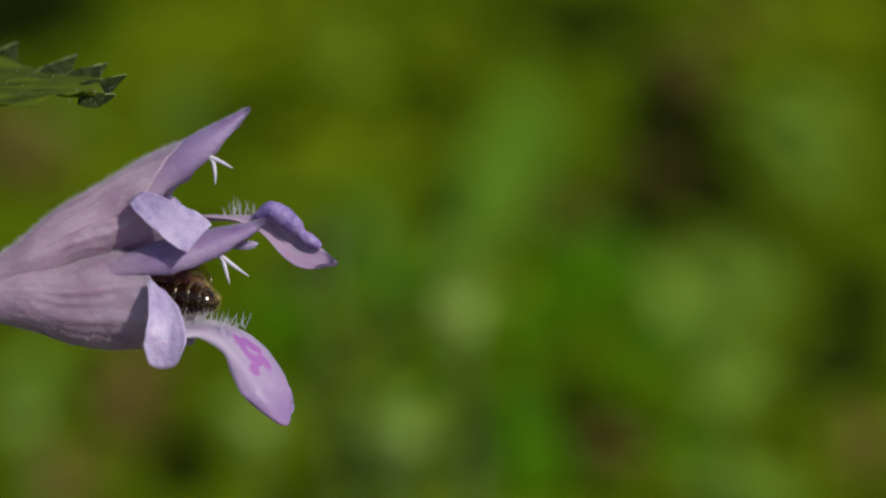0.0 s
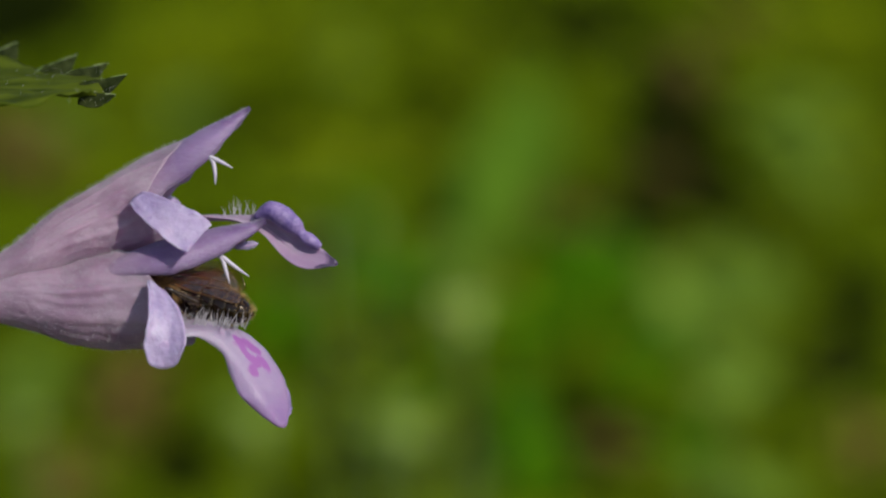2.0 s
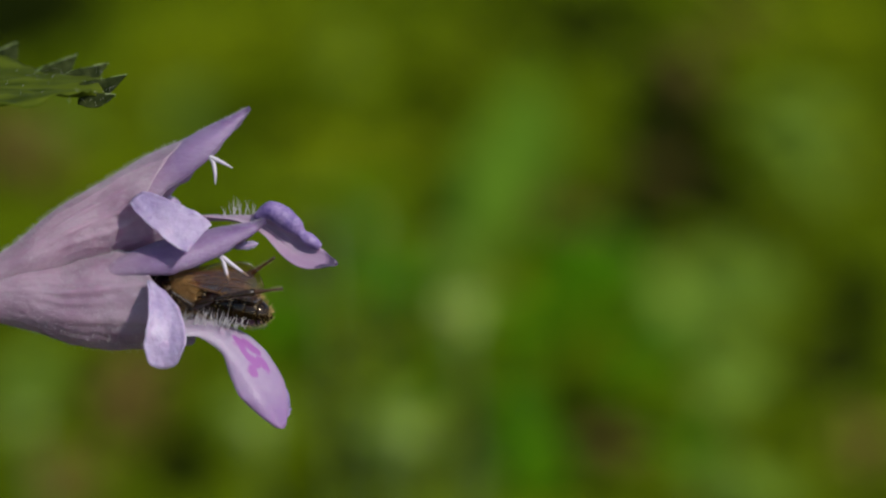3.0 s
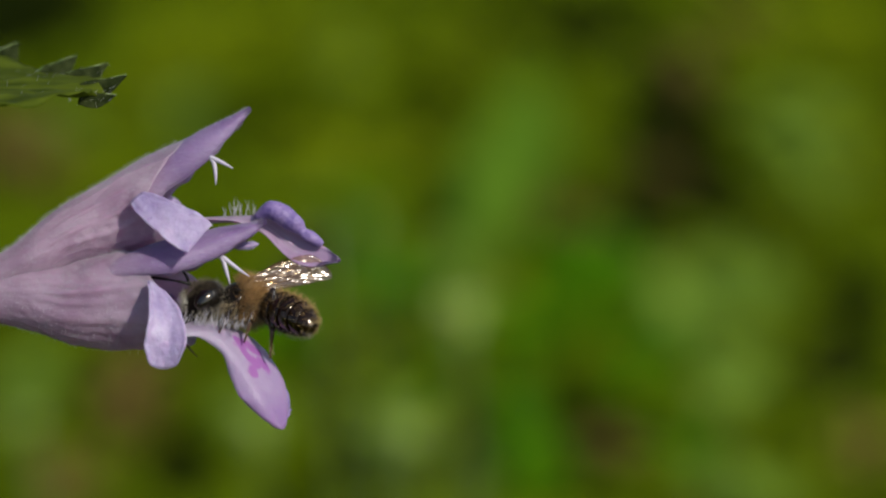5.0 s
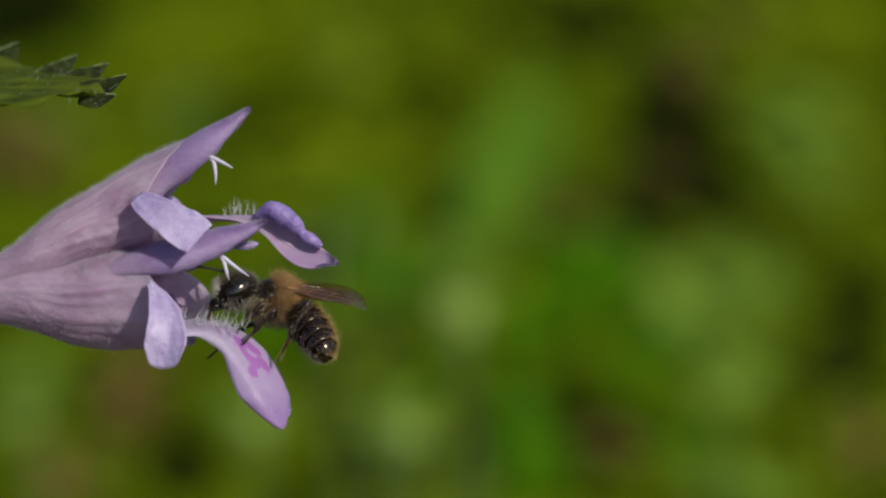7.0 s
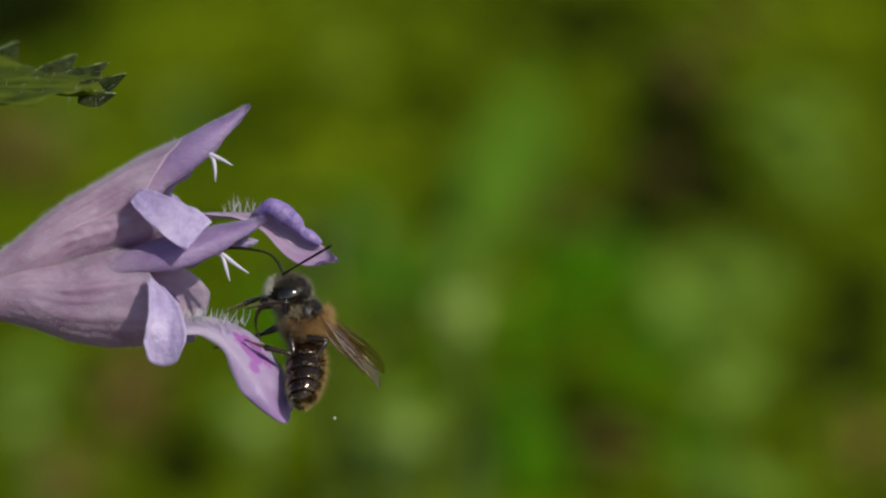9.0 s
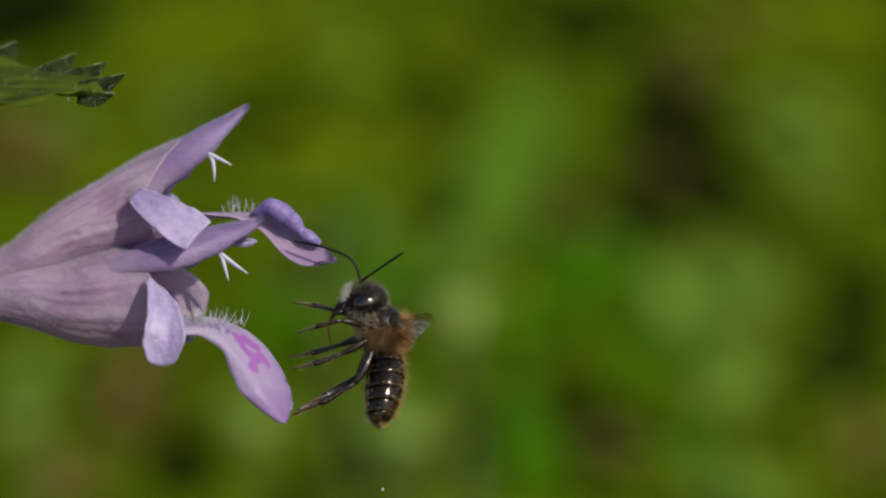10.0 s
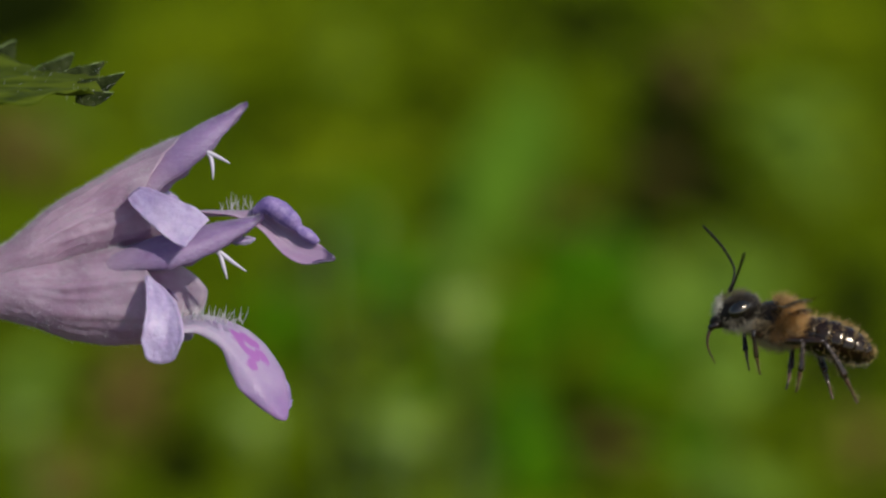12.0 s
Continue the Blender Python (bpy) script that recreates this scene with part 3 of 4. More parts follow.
def leaf_blade(parent, home):
    """A rounded leaf with scalloped teeth on its rim, seen almost edge-on; the teeth are parts."""
    teeth = 15

    def rim(a):
        k = a / math.tau * teeth
        return 10.3 * (1 + 0.05 * abs(math.sin(k * math.pi))) * (1 - 0.55 * math.exp(-((a - math.pi) / 0.35) ** 2))

    def place(s, v):
        a = (v + 1) * math.pi
        r = rim(a) * (0.04 + 0.96 * s)
        x, y = r * math.cos(a), r * math.sin(a) * 0.92
        z = 0.5 * s * s + 0.35 * math.sin(a * 7) * s * s + 0.35 * noise.noise(Vector((x * 0.35, y * 0.35, 3))) + 0.22 * noise.noise(Vector((x * 0.9, y * 1.6, 8)))
        return (x, y, z)
    blade = part("leaf", sheet(place, 14, 108, 0.22, wrap=True), M_LEAF, parent, "green scalloped leaf, its grey-green rim teeth coloured dark for shade")
    blade.matrix_basis = home
    rows = []
    for a, rise, size in ((1.75, 0.3, 1), (1.4, 0.3, 1), (1.08, 0.6, 1.2), (0.73, 0.8, 1.3), (0.38, 0.6, 1), (0.0, 0.62, 1), (-0.36, 0.3, 0.75)):
        r = rim(a % math.tau) - 0.35
        out = Vector((math.cos(a), math.sin(a) * 0.92, 0))
        base = out * r + Vector((0, 0, 0.5 + 0.35 * math.sin(a * 7) - 0.1))
        side = (Vector((-out.y, out.x, 0)).normalized() * 0.45 + Vector((0, 0, 0.85))).normalized()
        base = base - Vector((0, 0, 0.25))
        sp = [(0, *(base - out * 0.8)), (0.5, *(base + out * 0.55 * size + Vector((0, 0, 0.25 * rise)))), (1, *(base + out * 2.1 * size + Vector((0, 0, 1.85 * rise))))]
        wide = [(0, 0.4 * size), (0.35, 0.68 * size), (0.7, 0.46 * size), (0.9, 0.2 * size), (1, 0.04)]
        part("leaf_tooth", petal(sp, [(0, *side), (1, *side)], wide, cup=0.3, wave=0.12, thick=0.2, nu=18, nv=10, tip=0.1, seed=a), M_SHADE_TOOTH, blade)
        edge = []
        for k in range(9):
            c, w = Vector(glide(sp, k / 8)), glide(wide, k / 8)[0]
            edge.append(c + side * w)
            for j in range(9 if k < 7 else 1):
                at = c + side * w * random.uniform(-1, 1.05) + wander(0.06)
                rows.append((at, wander(0.7) + out * 0.6 + Vector((0, -0.5, 0.3)), random.uniform(0.12, 0.34), 0.009))
        # a thin rod added along the tooth as its painted highlight
        part("tooth_lit_edge", rod(edge, [0.06 - 0.004 * k for k in range(9)], 6), M_LIT_EDGE, blade)
    for i in range(150):
        a, s = random.uniform(0, math.tau), random.uniform(0.3, 1.12)
        p = Vector(place(min(s, 1), a / math.pi - 1))
        p += Vector((p.x, p.y, 0)) * max(0, s - 1)
        up = random.choice((1, 1, -1))
        rows.append((p, wander(0.35) + Vector((math.cos(a) * 0.5, math.sin(a) * 0.5, up)), random.uniform(0.25, 0.6), 0.010))
    part("leaf_down", hairs(rows, 0.15), M_DOWN, blade)
    stalk = [(0, -1.5, 0, 0), (0.5, -16, 0.5, -1.2), (1, -31, 1, -2.6)]
    part("leaf_stalk", curve_rod(stalk, [(0, 0.35), (1, 0.5)], 10, 7), M_GREEN, blade)
    return blade


LEAF_HOME = IVY_INV @ PLAN @ pose(-32.0 * MM, -1.0 * MM, 10.4 * MM, 0) @ pose(0, 0, 0, 10.5, 3, 12)
leaf = leaf_blade(ivy, LEAF_HOME)


def tube_maker(rows, shear, slant, origin, deep, ridges):
    """A corolla tube: rows of (s, x, z, half height, half depth); the rim is cut aslant, further out on top and on the far wall."""
    def place(s, v):
        x, z, h, d = glide(rows, s)
        x2, z2 = glide(rows, min(1, s + 0.03))[:2]
        x1, z1 = glide(rows, max(0, s - 0.03))[:2]
        t = Vector((x2 - x1, 0, z2 - z1)).normalized()
        n = Vector((-t.z, 0, t.x))
        a = (v - 0.5) * math.pi
        rib = 1 + (0.004 * math.sin(a * 11 + s * 2 + 3 * noise.noise(Vector((s * 4, a * 2, 2)))) + 0.0015 * math.sin(a * 27 - s * 3 + 2 * noise.noise(Vector((s * 5, a, 7))))) * ease(0.2, 0.7, s)
        rib += 0.03 * noise.noise(Vector((s * 20, math.cos(a) * 5, math.sin(a) * 5 + deep)))
        rib += 0.06 * noise.noise(Vector((s * 6, math.cos(a) * 1.5, math.sin(a) * 1.5 + deep)))
        for at, wide, rise in ridges:
            gap = math.atan2(math.sin(a - at), math.cos(a - at))
            rib += rise * (0.7 + 0.6 * noise.noise(Vector((s * 9, at, 1)))) * math.exp(-(gap / wide) ** 2) * ease(0.35, 0.65, s) * (1 - 0.5 * ease(0.85, 1, s))
        p = Vector((x, deep * (0.05 + 0.95 * ease(0.35, 0.85, s)), z)) + n * h * math.sin(a) * rib + Vector((0, 1, 0)) * d * math.cos(a) * rib
        up = math.sin(a)
        reach = (shear[1] if math.cos(a) > 0 else shear[0]) * abs(math.cos(a)) ** 1.5
        return p + t * s**4 * (reach + (slant[0] if up > 0 else slant[1]) * abs(up)) - Vector(origin)
    return place


def down_on(place, count, ln, spread=0.5, s0=0.05, s1=1.0):
    """Short hairs standing on a surface."""
    rows = []
    for i in range(count):
        s, v = random.uniform(s0, s1), random.uniform(-1, 1)
        p = Vector(place(s, v))
        du = Vector(place(min(1, s + 0.01), v)) - p
        dv = Vector(place(s, v + 0.01)) - p
        n = dv.cross(du)
        if n.length < 1e-9:
            continue
        n.normalize()
        c = Vector(place(s, v + 1.0)) - p
        if n.dot(c) > 0:
            n = -n
        if n.z < -0.2 and random.random() < 0.75:
            continue
        rows.append((p, n + wander(spread * 0.6), ln * random.uniform(0.4, 1.3), 0.0065))
    return hairs(rows, 0.2)


def specks(ob, count):
    """Tiny pale grains stuck on a part's surface: pollen, and white glints imitated by their colour."""
    rows = []
    verts = [v for v in ob.data.vertices if v.co.x > 0.008]
    for i in range(count):
        v = random.choice(verts)
        rows.append((v.co / MM + wander(0.12) * 0.3, v.normal + wander(0.5), random.uniform(0.04, 0.09), random.uniform(0.02, 0.045)))
    part("pollen_glints", hairs(rows, 0), M_PALE, ob)


def flower(base, tube_rows, shear, slant, ridges, deep, hood, lobes, lip, fold, stamens, fringe, marks, label):
    """One lipped flower: its tube is the part, petals, stamens and down its pieces."""
    o = Vector(base)
    place = tube_maker(tube_rows, shear, slant, o, deep, ridges)
    body = part("flower", sheet(place, 64, 200, 0.13, wrap=True), M_TUBE, ivy, label)
    home = IVY_INV @ PLAN @ Matrix.Translation(o * MM)
    body.matrix_basis = home
    part("tube_down", down_on(place, 8000, 0.34, s1=0.97), M_DOWN, body)
    spine, halves, drops = hood

    def hood_place(s, v):
        c = Vector(glide(spine, s))
        t = (Vector(glide(spine, min(1, s + 0.03))) - Vector(glide(spine, max(0, s - 0.03)))).normalized()
        n = Vector((-t.z, 0, t.x)).normalized()
        hw, dr = glide(halves, s)[0], glide(drops, s)[0]
        a = v * math.radians(112)
        wv = 0.10 * noise.noise(Vector((s * 4, v * 2, deep))) + 0.22 * abs(v) ** 3 * noise.noise(Vector((s * 9, v * 2, deep + 5)))
        return c + Vector((0, 1, 0)) * hw * math.sin(a) - n * (dr * (1 - math.cos(a)) / 1.37 + wv) - o
    part("upper_lip", sheet(hood_place, 28, 22, 0.15), M_HOOD, body, "violet hooded upper lip")
    part("lip_down", down_on(hood_place, 1500, 0.22, s0=0.1, s1=0.98), M_DOWN, body)
    for sp, ac, wd, cup, curl in lobes:
        part("side_lobe", petal(sp, ac, wd, cup, 0.16, curl, 0.22, 28, 18, -0.12 if deep else 0.5, deep + len(sp), o), M_LOBE, body, "pale lilac rounded side lobe")
    sp, ac, wd, cup, curl = lip
    lower = part("lower_lip", petal(sp, ac, wd, cup, 0.18, curl, 0.2, 34, 18, 0.9, deep, o), M_LIP if marks else M_LIP_PLAIN, body,
                 "lilac lower lip with crimson nectar marks" if marks else "pale lilac lower lip bent down")
    if len(fold) == 2:
        sp, rr = fold
        folded = part("lip_fold", curve_rod([(s, x - o.x, y - o.y, z - o.z) for s, x, y, z in sp], rr, 30, 18), M_FOLD, body, "deep violet rolled lip margin")
        for v in folded.data.vertices:
            p = v.co / MM
            v.co += v.normal * MM * (0.10 * noise.noise(p * 1.3) + 0.05 * noise.noise(p * 4.1))
    else:
        sp, ac, wd, cup, curl = fold
        folded = part("lip_fold", petal(sp, ac, wd, cup, 0.3, curl, 0.3, 26, 14, 0.6, deep + 3, o), M_FOLD, body, "deep violet rolled lip margin")
    for rows in stamens:
        rows = [(s, x - o.x, y - o.y, z - o.z) for s, x, y, z in rows]
        part("stamen", curve_rod(rows, [(0, 0.17), (0.5, 0.15), (0.8, 0.12), (1, 0.03)], 12, 7), M_PALE, body, "white forked stamen")
    rows = []
    (x0, y0, z0), (x1, y1, z1), count, ln, way = fringe
    for i in range(count):
        k = random.random()
        p = Vector((x0 + (x1 - x0) * k, y0 + (y1 - y0) * random.random(), z0 + (z1 - z0) * k)) - o
        rows.append((p + wander(0.08), Vector(way) + wander(0.34), ln * random.uniform(0.45, 1.15), 0.028))
    part("hair_fringe", hairs(rows, 0.12), M_DOWN, body, "white hairs on the throat of the lip")
    specks(body, 70)
    # calyx round the tube's foot
    x, z, h, d = glide(tube_rows, 0.0)

    def cup_place(s, v):
        a = (v - 0.5) * math.pi
        c = Vector(place(0.02 + 0.2 * s, v))
        m = (Vector(place(0.02 + 0.2 * s, v)) + Vector(place(0.02 + 0.2 * s, v + 1.0))) / 2
        return m + (c - m) * 1.12 + Vector((-1.2, 0, 0)) * (0.5 + 0.5 * math.cos(a * 5)) * s
    part("calyx", sheet(cup_place, 8, 30, 0.2, wrap=True), M_CALYX, body)
    return body, lower, folded


UP_BASE = (-33.2, 1.6, -2.6)
upper_flower, upper_low, upper_fold = flower(
    UP_BASE,
    [(0, -33, -3, 0.75, 0.75), (0.3, -27.39, -1.29, 1.15, 1.2), (0.55, -23.79, 0.82, 1.75, 1.8), (0.8, -20.18, 2.39, 2.5, 2.3), (1, -17.43, 3.68, 2.5, 2.3)],
    (-1.6, -0.9), (2.6, -0.6), [(2.3, 0.07, 0.06), (2.7, 0.05, 0.07), (3.1, 0.06, 0.06), (3.5, 0.08, 0.05)], 1.6,
    ([(0, -20.32, 1.6, 4.0), (0.3, -17.64, 1.6, 6.12), (0.65, -14.96, 1.6, 7.68), (1, -12.32, 1.6, 9.07)],
     [(0, 1.8), (0.35, 1.8), (0.75, 1.1), (1, 0.25)], [(0, 2.1), (0.3, 2.15), (0.6, 1.5), (0.85, 0.82), (1, 0.28)]),
    [([(0, -19.3, -1.6, 3.22), (0.5, -17.25, -2.8, 1.93), (1, -15.25, -3.4, 0.62)], [(0, -0.55, -0.45, -0.75), (1, -0.6, -0.5, -0.72)],
      [(0, 0.5), (0.07, 0.72), (0.2, 0.92), (0.5, 1.2), (0.7, 1.36), (0.85, 1.38), (1, 1.24)], -0.08, -0.08),
     ([(0, -19.61, 3.6, 2.82), (0.5, -18.18, 5, 2), (1, -16.86, 6.2, 1.46)], [(0, 0.5, 0.5, -0.6), (1, 0.5, 0.5, -0.6)],
      [(0, 0.6), (0.3, 1.5), (0.65, 1.6), (1, 0.8)], 0.1, -0.1)],
    ([(0, -17.29, 1.6, 1.54), (0.25, -14.25, 1.6, 1.96), (0.45, -11.86, 1.4, 1.68), (0.72, -9.15, 1.2, -0.25), (1, -6.66, 1, -0.95)],
     [(0, 0, 1, 0), (0.3, 0, 1, 0.15), (0.5, 0.4, 0.45, 0.8), (1, 0.45, 0.35, 0.8)],
     [(0, 1.2), (0.3, 0.7), (0.5, 0.55), (0.72, 0.94), (0.88, 0.9), (1, 0.3)], 0.2, 0.1),
    ([(0, -11.95, 1.1, 2.0), (0.22, -10.8, 0.85, 2.42), (0.5, -9.65, 0.75, 1.66), (0.75, -8.75, 0.75, 0.82), (1, -7.75, 0.8, 0.1)],
     [(0, 0.22), (0.2, 0.6), (0.42, 0.64), (0.6, 0.52), (0.69, 0.32), (0.82, 0.42), (1, 0.2)]),
    [[(0, -16.21, 0.9, 6.18), (0.5, -14.71, 0.3, 5.75), (0.75, -14.43, 0.1, 5.04), (1, -14.39, 0, 4.07)],
     [(0, -16.04, 0.9, 6.25), (0.5, -14.79, 0.3, 5.86), (0.8, -13.93, 0, 5.46), (1, -13.29, -0.1, 5.11)]],
    ((-14.25, 0.6, 2.07), (-12, 2.6, 2.18), 22, 1.1, (0.0, -0.1, 1)), False,
    "lilac lipped flower with a downy tube, above the other")

LOW_BASE = (-33.0, 0.0, -3.3)
lower_flower, lower_low, lower_fold = flower(
    LOW_BASE,
    [(0, -33, -3.54, 0.8, 0.75), (0.3, -28, -3.11, 1.56, 1.45), (0.45, -25.86, -3.14, 1.93, 1.85), (0.62, -23.54, -3.46, 2.4, 2.2), (0.82, -20.86, -3.32, 2.95, 2.5), (1, -18.18, -3.14, 3.1, 2.7)],
    (0.7, 3.3), (-1.4, 0.0), [(2.84, 0.08, 0.11), (2.6, 0.07, 0.035), (3.1, 0.07, 0.03), (3.55, 0.12, 0.04)], 0.0,
    ([(0, -23.4, 0, -1.75), (0.15, -20.6, 0, -0.5), (0.35, -17.9, 0, 0.4), (0.7, -14.43, 0, 1.25), (1, -11.2, 0, 1.9)],
     [(0, 1.4), (0.15, 2.15), (0.35, 2.6), (0.75, 1.35), (1, 0.3)], [(0, 1.3), (0.15, 1.5), (0.38, 2.1), (0.66, 1.8), (0.9, 0.9), (1, 0.3)]),
    [([(0, -18.29, -3.1, -2.04), (0.5, -17.28, -4.9, -4.43), (1, -17.25, -5.5, -7.4)], [(0, -0.9, -0.45, 0.2), (0.6, -1, -0.15, 0.1), (1, -1, 0.1, 0)],
      [(0, 0.2), (0.25, 0.75), (0.55, 1.12), (0.8, 1.28), (1, 0.98)], -0.3, -0.25),
     ([(0, -13.9, 1.3, 0.35), (0.5, -12.8, 1.5, 0.22), (1, -11.75, 1.5, 0.34)], [(0, 0.1, 0.3, 0.95), (1, 0, 0.3, 0.95)],
      [(0, 0.1), (0.4, 0.24), (0.8, 0.26), (1, 0.16)], -0.2, -0.2),
     ([(0, -17.64, 2.6, -2.82), (0.5, -16.86, 4, -4.43), (1, -16.64, 4.9, -6.21)], [(0, -0.9, 0.4, 0.2), (1, -0.9, 0.3, 0)],
      [(0, 0.5), (0.3, 1.1), (0.65, 1.35), (1, 0.8)], -0.2, -0.2)],
    ([(0, -17.64, -0.2, -4.89), (0.2, -15, -0.5, -4.75), (0.4, -12.72, -1, -5.84), (0.7, -10.98, -1.7, -8.36), (1, -9.78, -1.9, -11.08)],
     [(0, 0, 1, 0), (0.2, 0.15, 0.9, 0.25), (0.4, 0.55, 0.7, 0.4), (1, 0.62, 0.65, 0.38)],
     [(0, 2.2), (0.2, 1.5), (0.4, 1.52), (0.7, 1.9), (0.9, 1.4), (1, 0.66)], -0.18, -0.25),
    ([(0, -10.2, -0.5, -8), (0.5, -9.7, -0.6, -9.43), (1, -9.7, -0.8, -10.6)], [(0, 0.4, 0.75, 0.3), (1, 0.4, 0.75, 0.3)],
     [(0, 0.1), (0.4, 0.42), (0.8, 0.4), (1, 0.15)], -0.3, -0.2),
    [[(0, -15.43, -0.6, -0.14), (0.5, -14, -0.9, -0.5), (0.75, -13.68, -1, -1.32), (1, -13.43, -1, -2.21)],
     [(0, -15.32, -0.6, -0.04), (0.5, -14.07, -0.9, -0.39), (0.8, -13, -1.1, -1.18), (1, -12.21, -1.2, -1.71)]],
    ((-16.3, -2.1, -4.6), (-12.4, -0.7, -5.0), 62, 1.05, (0.25, -0.15, 1)), True,
    "lilac lipped flower with nectar marks, visited by a bee")

# ---- the bee: faces -x, z up, lengths in mm ----
bee = tagged(new("bee"), "small dark wild bee with tawny fur, white face and banded abdomen", "bee")


def fur(rows_of, count, ln, lean, r=0.022, spread=0.35, bend=0.2):
    """Hairs over part of an ellipsoid: rows_of gives a root and an outward way."""
    rows = []
    while len(rows) < count:
        got = rows_of()
        if got:
            root, way = got
            rows.append((root, Vector(way) + Vector(lean) + wander(spread), ln * random.uniform(0.55, 1.2), r))
    return hairs(rows, bend)


def on_ball(c, rx, ry, rz, keep):
    def pick():
        d = wander(1).normalized()
        if not keep(d):
            return None
        return Vector((c[0] + d.x * rx, c[1] + d.y * ry, c[2] + d.z * rz)) * 1.0, Vector((d.x / rx, d.y / ry, d.z / rz)).normalized()
    return pick


thorax = part("thorax", ball(1.62, 1.42, 1.4, seg=32, rings=20, shape=lambda p: Vector((p.x, p.y, p.z * (1.0 if p.z < 0 else 0.97 - 0.05 * p.x)))), M_CUTICLE, bee, "dark thorax under tawny fur")
THORAX = ((0, 0, 0), 1.57, 1.38, 1.36)
part("thorax_fur", fur(on_ball(*THORAX, lambda d: d.x > -0.25 + 0.75 * max(d.z, 0) and d.z > -0.7), 3000, 0.7, (0.2, 0, 0.05), 0.011), M_TAWNY, thorax, "tawny fur on the sides")
part("collar_fur", fur(on_ball(*THORAX, lambda d: d.x < 0.35 and d.z > -0.35 and random.random() < 0.45 + 0.55 * (d.x < -0.6)), 380, 0.36, (0.25, 0, 0.2), 0.008), M_GREY, thorax, "short greyish fur on the shoulders")
part("back_fur", fur(on_ball(*THORAX, lambda d: d.z > -0.2 and d.x > -0.35 + 0.3 * random.random()), 2600, 0.82, (0.12, 0, 0.1), 0.0095), M_RUST, thorax, "long rusty fur on the back")
part("breast_fur", fur(on_ball(*THORAX, lambda d: d.z < 0.0), 2200, 0.7, (-0.05, 0, -0.1), 0.010), M_BUFF, thorax, "pale buff fur below")
for side in (-1, 1):
    part("wing_plate", ball(0.32, 0.15, 0.22, (-0.42, side * 1.17, 0.72), (side * -35, 0, 0), seg=14, rings=10), M_CUTICLE, thorax, "glossy plate over the wing root")

HEAD_AT = Vector((-1.5, 0, 0.42))
MUZZLE = 57      # the face slants down and forward
head = part("head", ball(1.08, 1.36, 1.5, (-1.05, 0, -0.12), (0, MUZZLE, 0), seg=28, rings=18, shape=lambda p: Vector((p.x, p.y * (1 + 0.16 * p.z), p.z))), M_CUTICLE, bee, "black head")
head.matrix_basis = Matrix.Translation(HEAD_AT * MM)
for side in (-1, 1):
    part("eye", ball(0.58, 0.62, 0.92, (-1.0, side * 0.88, 0.04), (side * 9, MUZZLE + 2, side * -10), seg=26, rings=18), M_EYE, head, "glossy black eye")
face = Vector((-0.95, 0, 0.1)).normalized()
SKULL = ((-1.05, 0, -0.12), 1.25, 1.28, 1.15)
part("snout", ball(0.48, 0.62, 0.62, (-2.2, 0, -0.82), (0, MUZZLE, 0), seg=18, rings=12), M_CUTICLE, head, "black snout")
part("face_fur", fur(on_ball(*SKULL, lambda d: d.dot(face) > 0.84 and abs(d.y) < 0.5), 300, 0.55, (-0.2, 0, 0.4), 0.011), M_WHITE, head, "white face hair")
part("crown_fur", fur(on_ball(*SKULL, lambda d: d.z > 0.35 and abs(d.y) < 0.85), 760, 0.5, (0.05, 0, 0.2), 0.0085), M_GREY, head, "greyish crown hair")
part("cheek_fur", fur(on_ball(*SKULL, lambda d: d.z < -0.25 and d.x > -0.7 or d.x > 0.55), 900, 0.6, (0.1, 0, -0.25), 0.009), M_PALE_FUR, head, "pale cheek hair")
for side in (-1, 1):
    part("mandible", curve_rod([(0, -2.3, side * 0.5, -1.0), (0.5, -2.65, side * 0.42, -1.25), (1, -2.72, side * 0.1, -1.5)], [(0, 0.2), (0.6, 0.15), (1, 0.04)], 8, 7), M_LEG, head)
part("tongue", curve_rod([(0, -2.4, 0, -1.1), (0.3, -2.75, 0, -1.6), (0.7, -2.75, 0, -2.5), (1, -2.2, 0, -3.5)], [(0, 0.16), (0.6, 0.09), (1, 0.03)], 12, 7), M_TARSUS, head, "thin brown tongue")


def antenna_mesh(curve):
    """A feeler along +x: shaft, then twelve beads; curve bows it."""
    bm = curve_rod([(0, 0, 0, 0), (0.14, 0.5, 0, 0.5 * curve), (0.32, 1.35, 0, 0.85 * curve), (0.65, 3.1, 0, 0.62 * curve), (1, 4.95, 0, 0)], [(0, 0.10), (0.17, 0.085), (0.22, 0.07), (0.6, 0.09), (0.93, 0.085), (1, 0.04)], 48, 8)
    for v in bm.verts:
        x = v.co.x / MM
        if x > 1.0:
            v.co.y *= 1 - 0.16 * (0.5 + 0.5 * math.cos((x - 1.0) / 0.35 * math.tau)) ** 4
    return bm


antennae = []
for side in (-1, 1):
    a = part("antenna", antenna_mesh(0.12 if side < 0 else 1.0), M_FEELER, head, "long black feeler")
    antennae.append((side, a, Vector((-1.7, side * 0.35, 1.1))))

WAIST = Vector((1.2, 0, -0.15))


def belly_radius(s):
    return glide([(0, 0.6), (0.1, 1.0), (0.3, 1.26), (0.55, 1.28), (0.8, 1.03), (0.94, 0.6), (1, 0.1)], s)[0]


def belly_point(s, v, lift=0.0):
    a = v * math.pi
    r = belly_radius(s) + lift
    drop = -0.55 * s * s
    return Vector((5.25 * s, r * math.sin(a), r * 0.92 * math.cos(a) + drop))


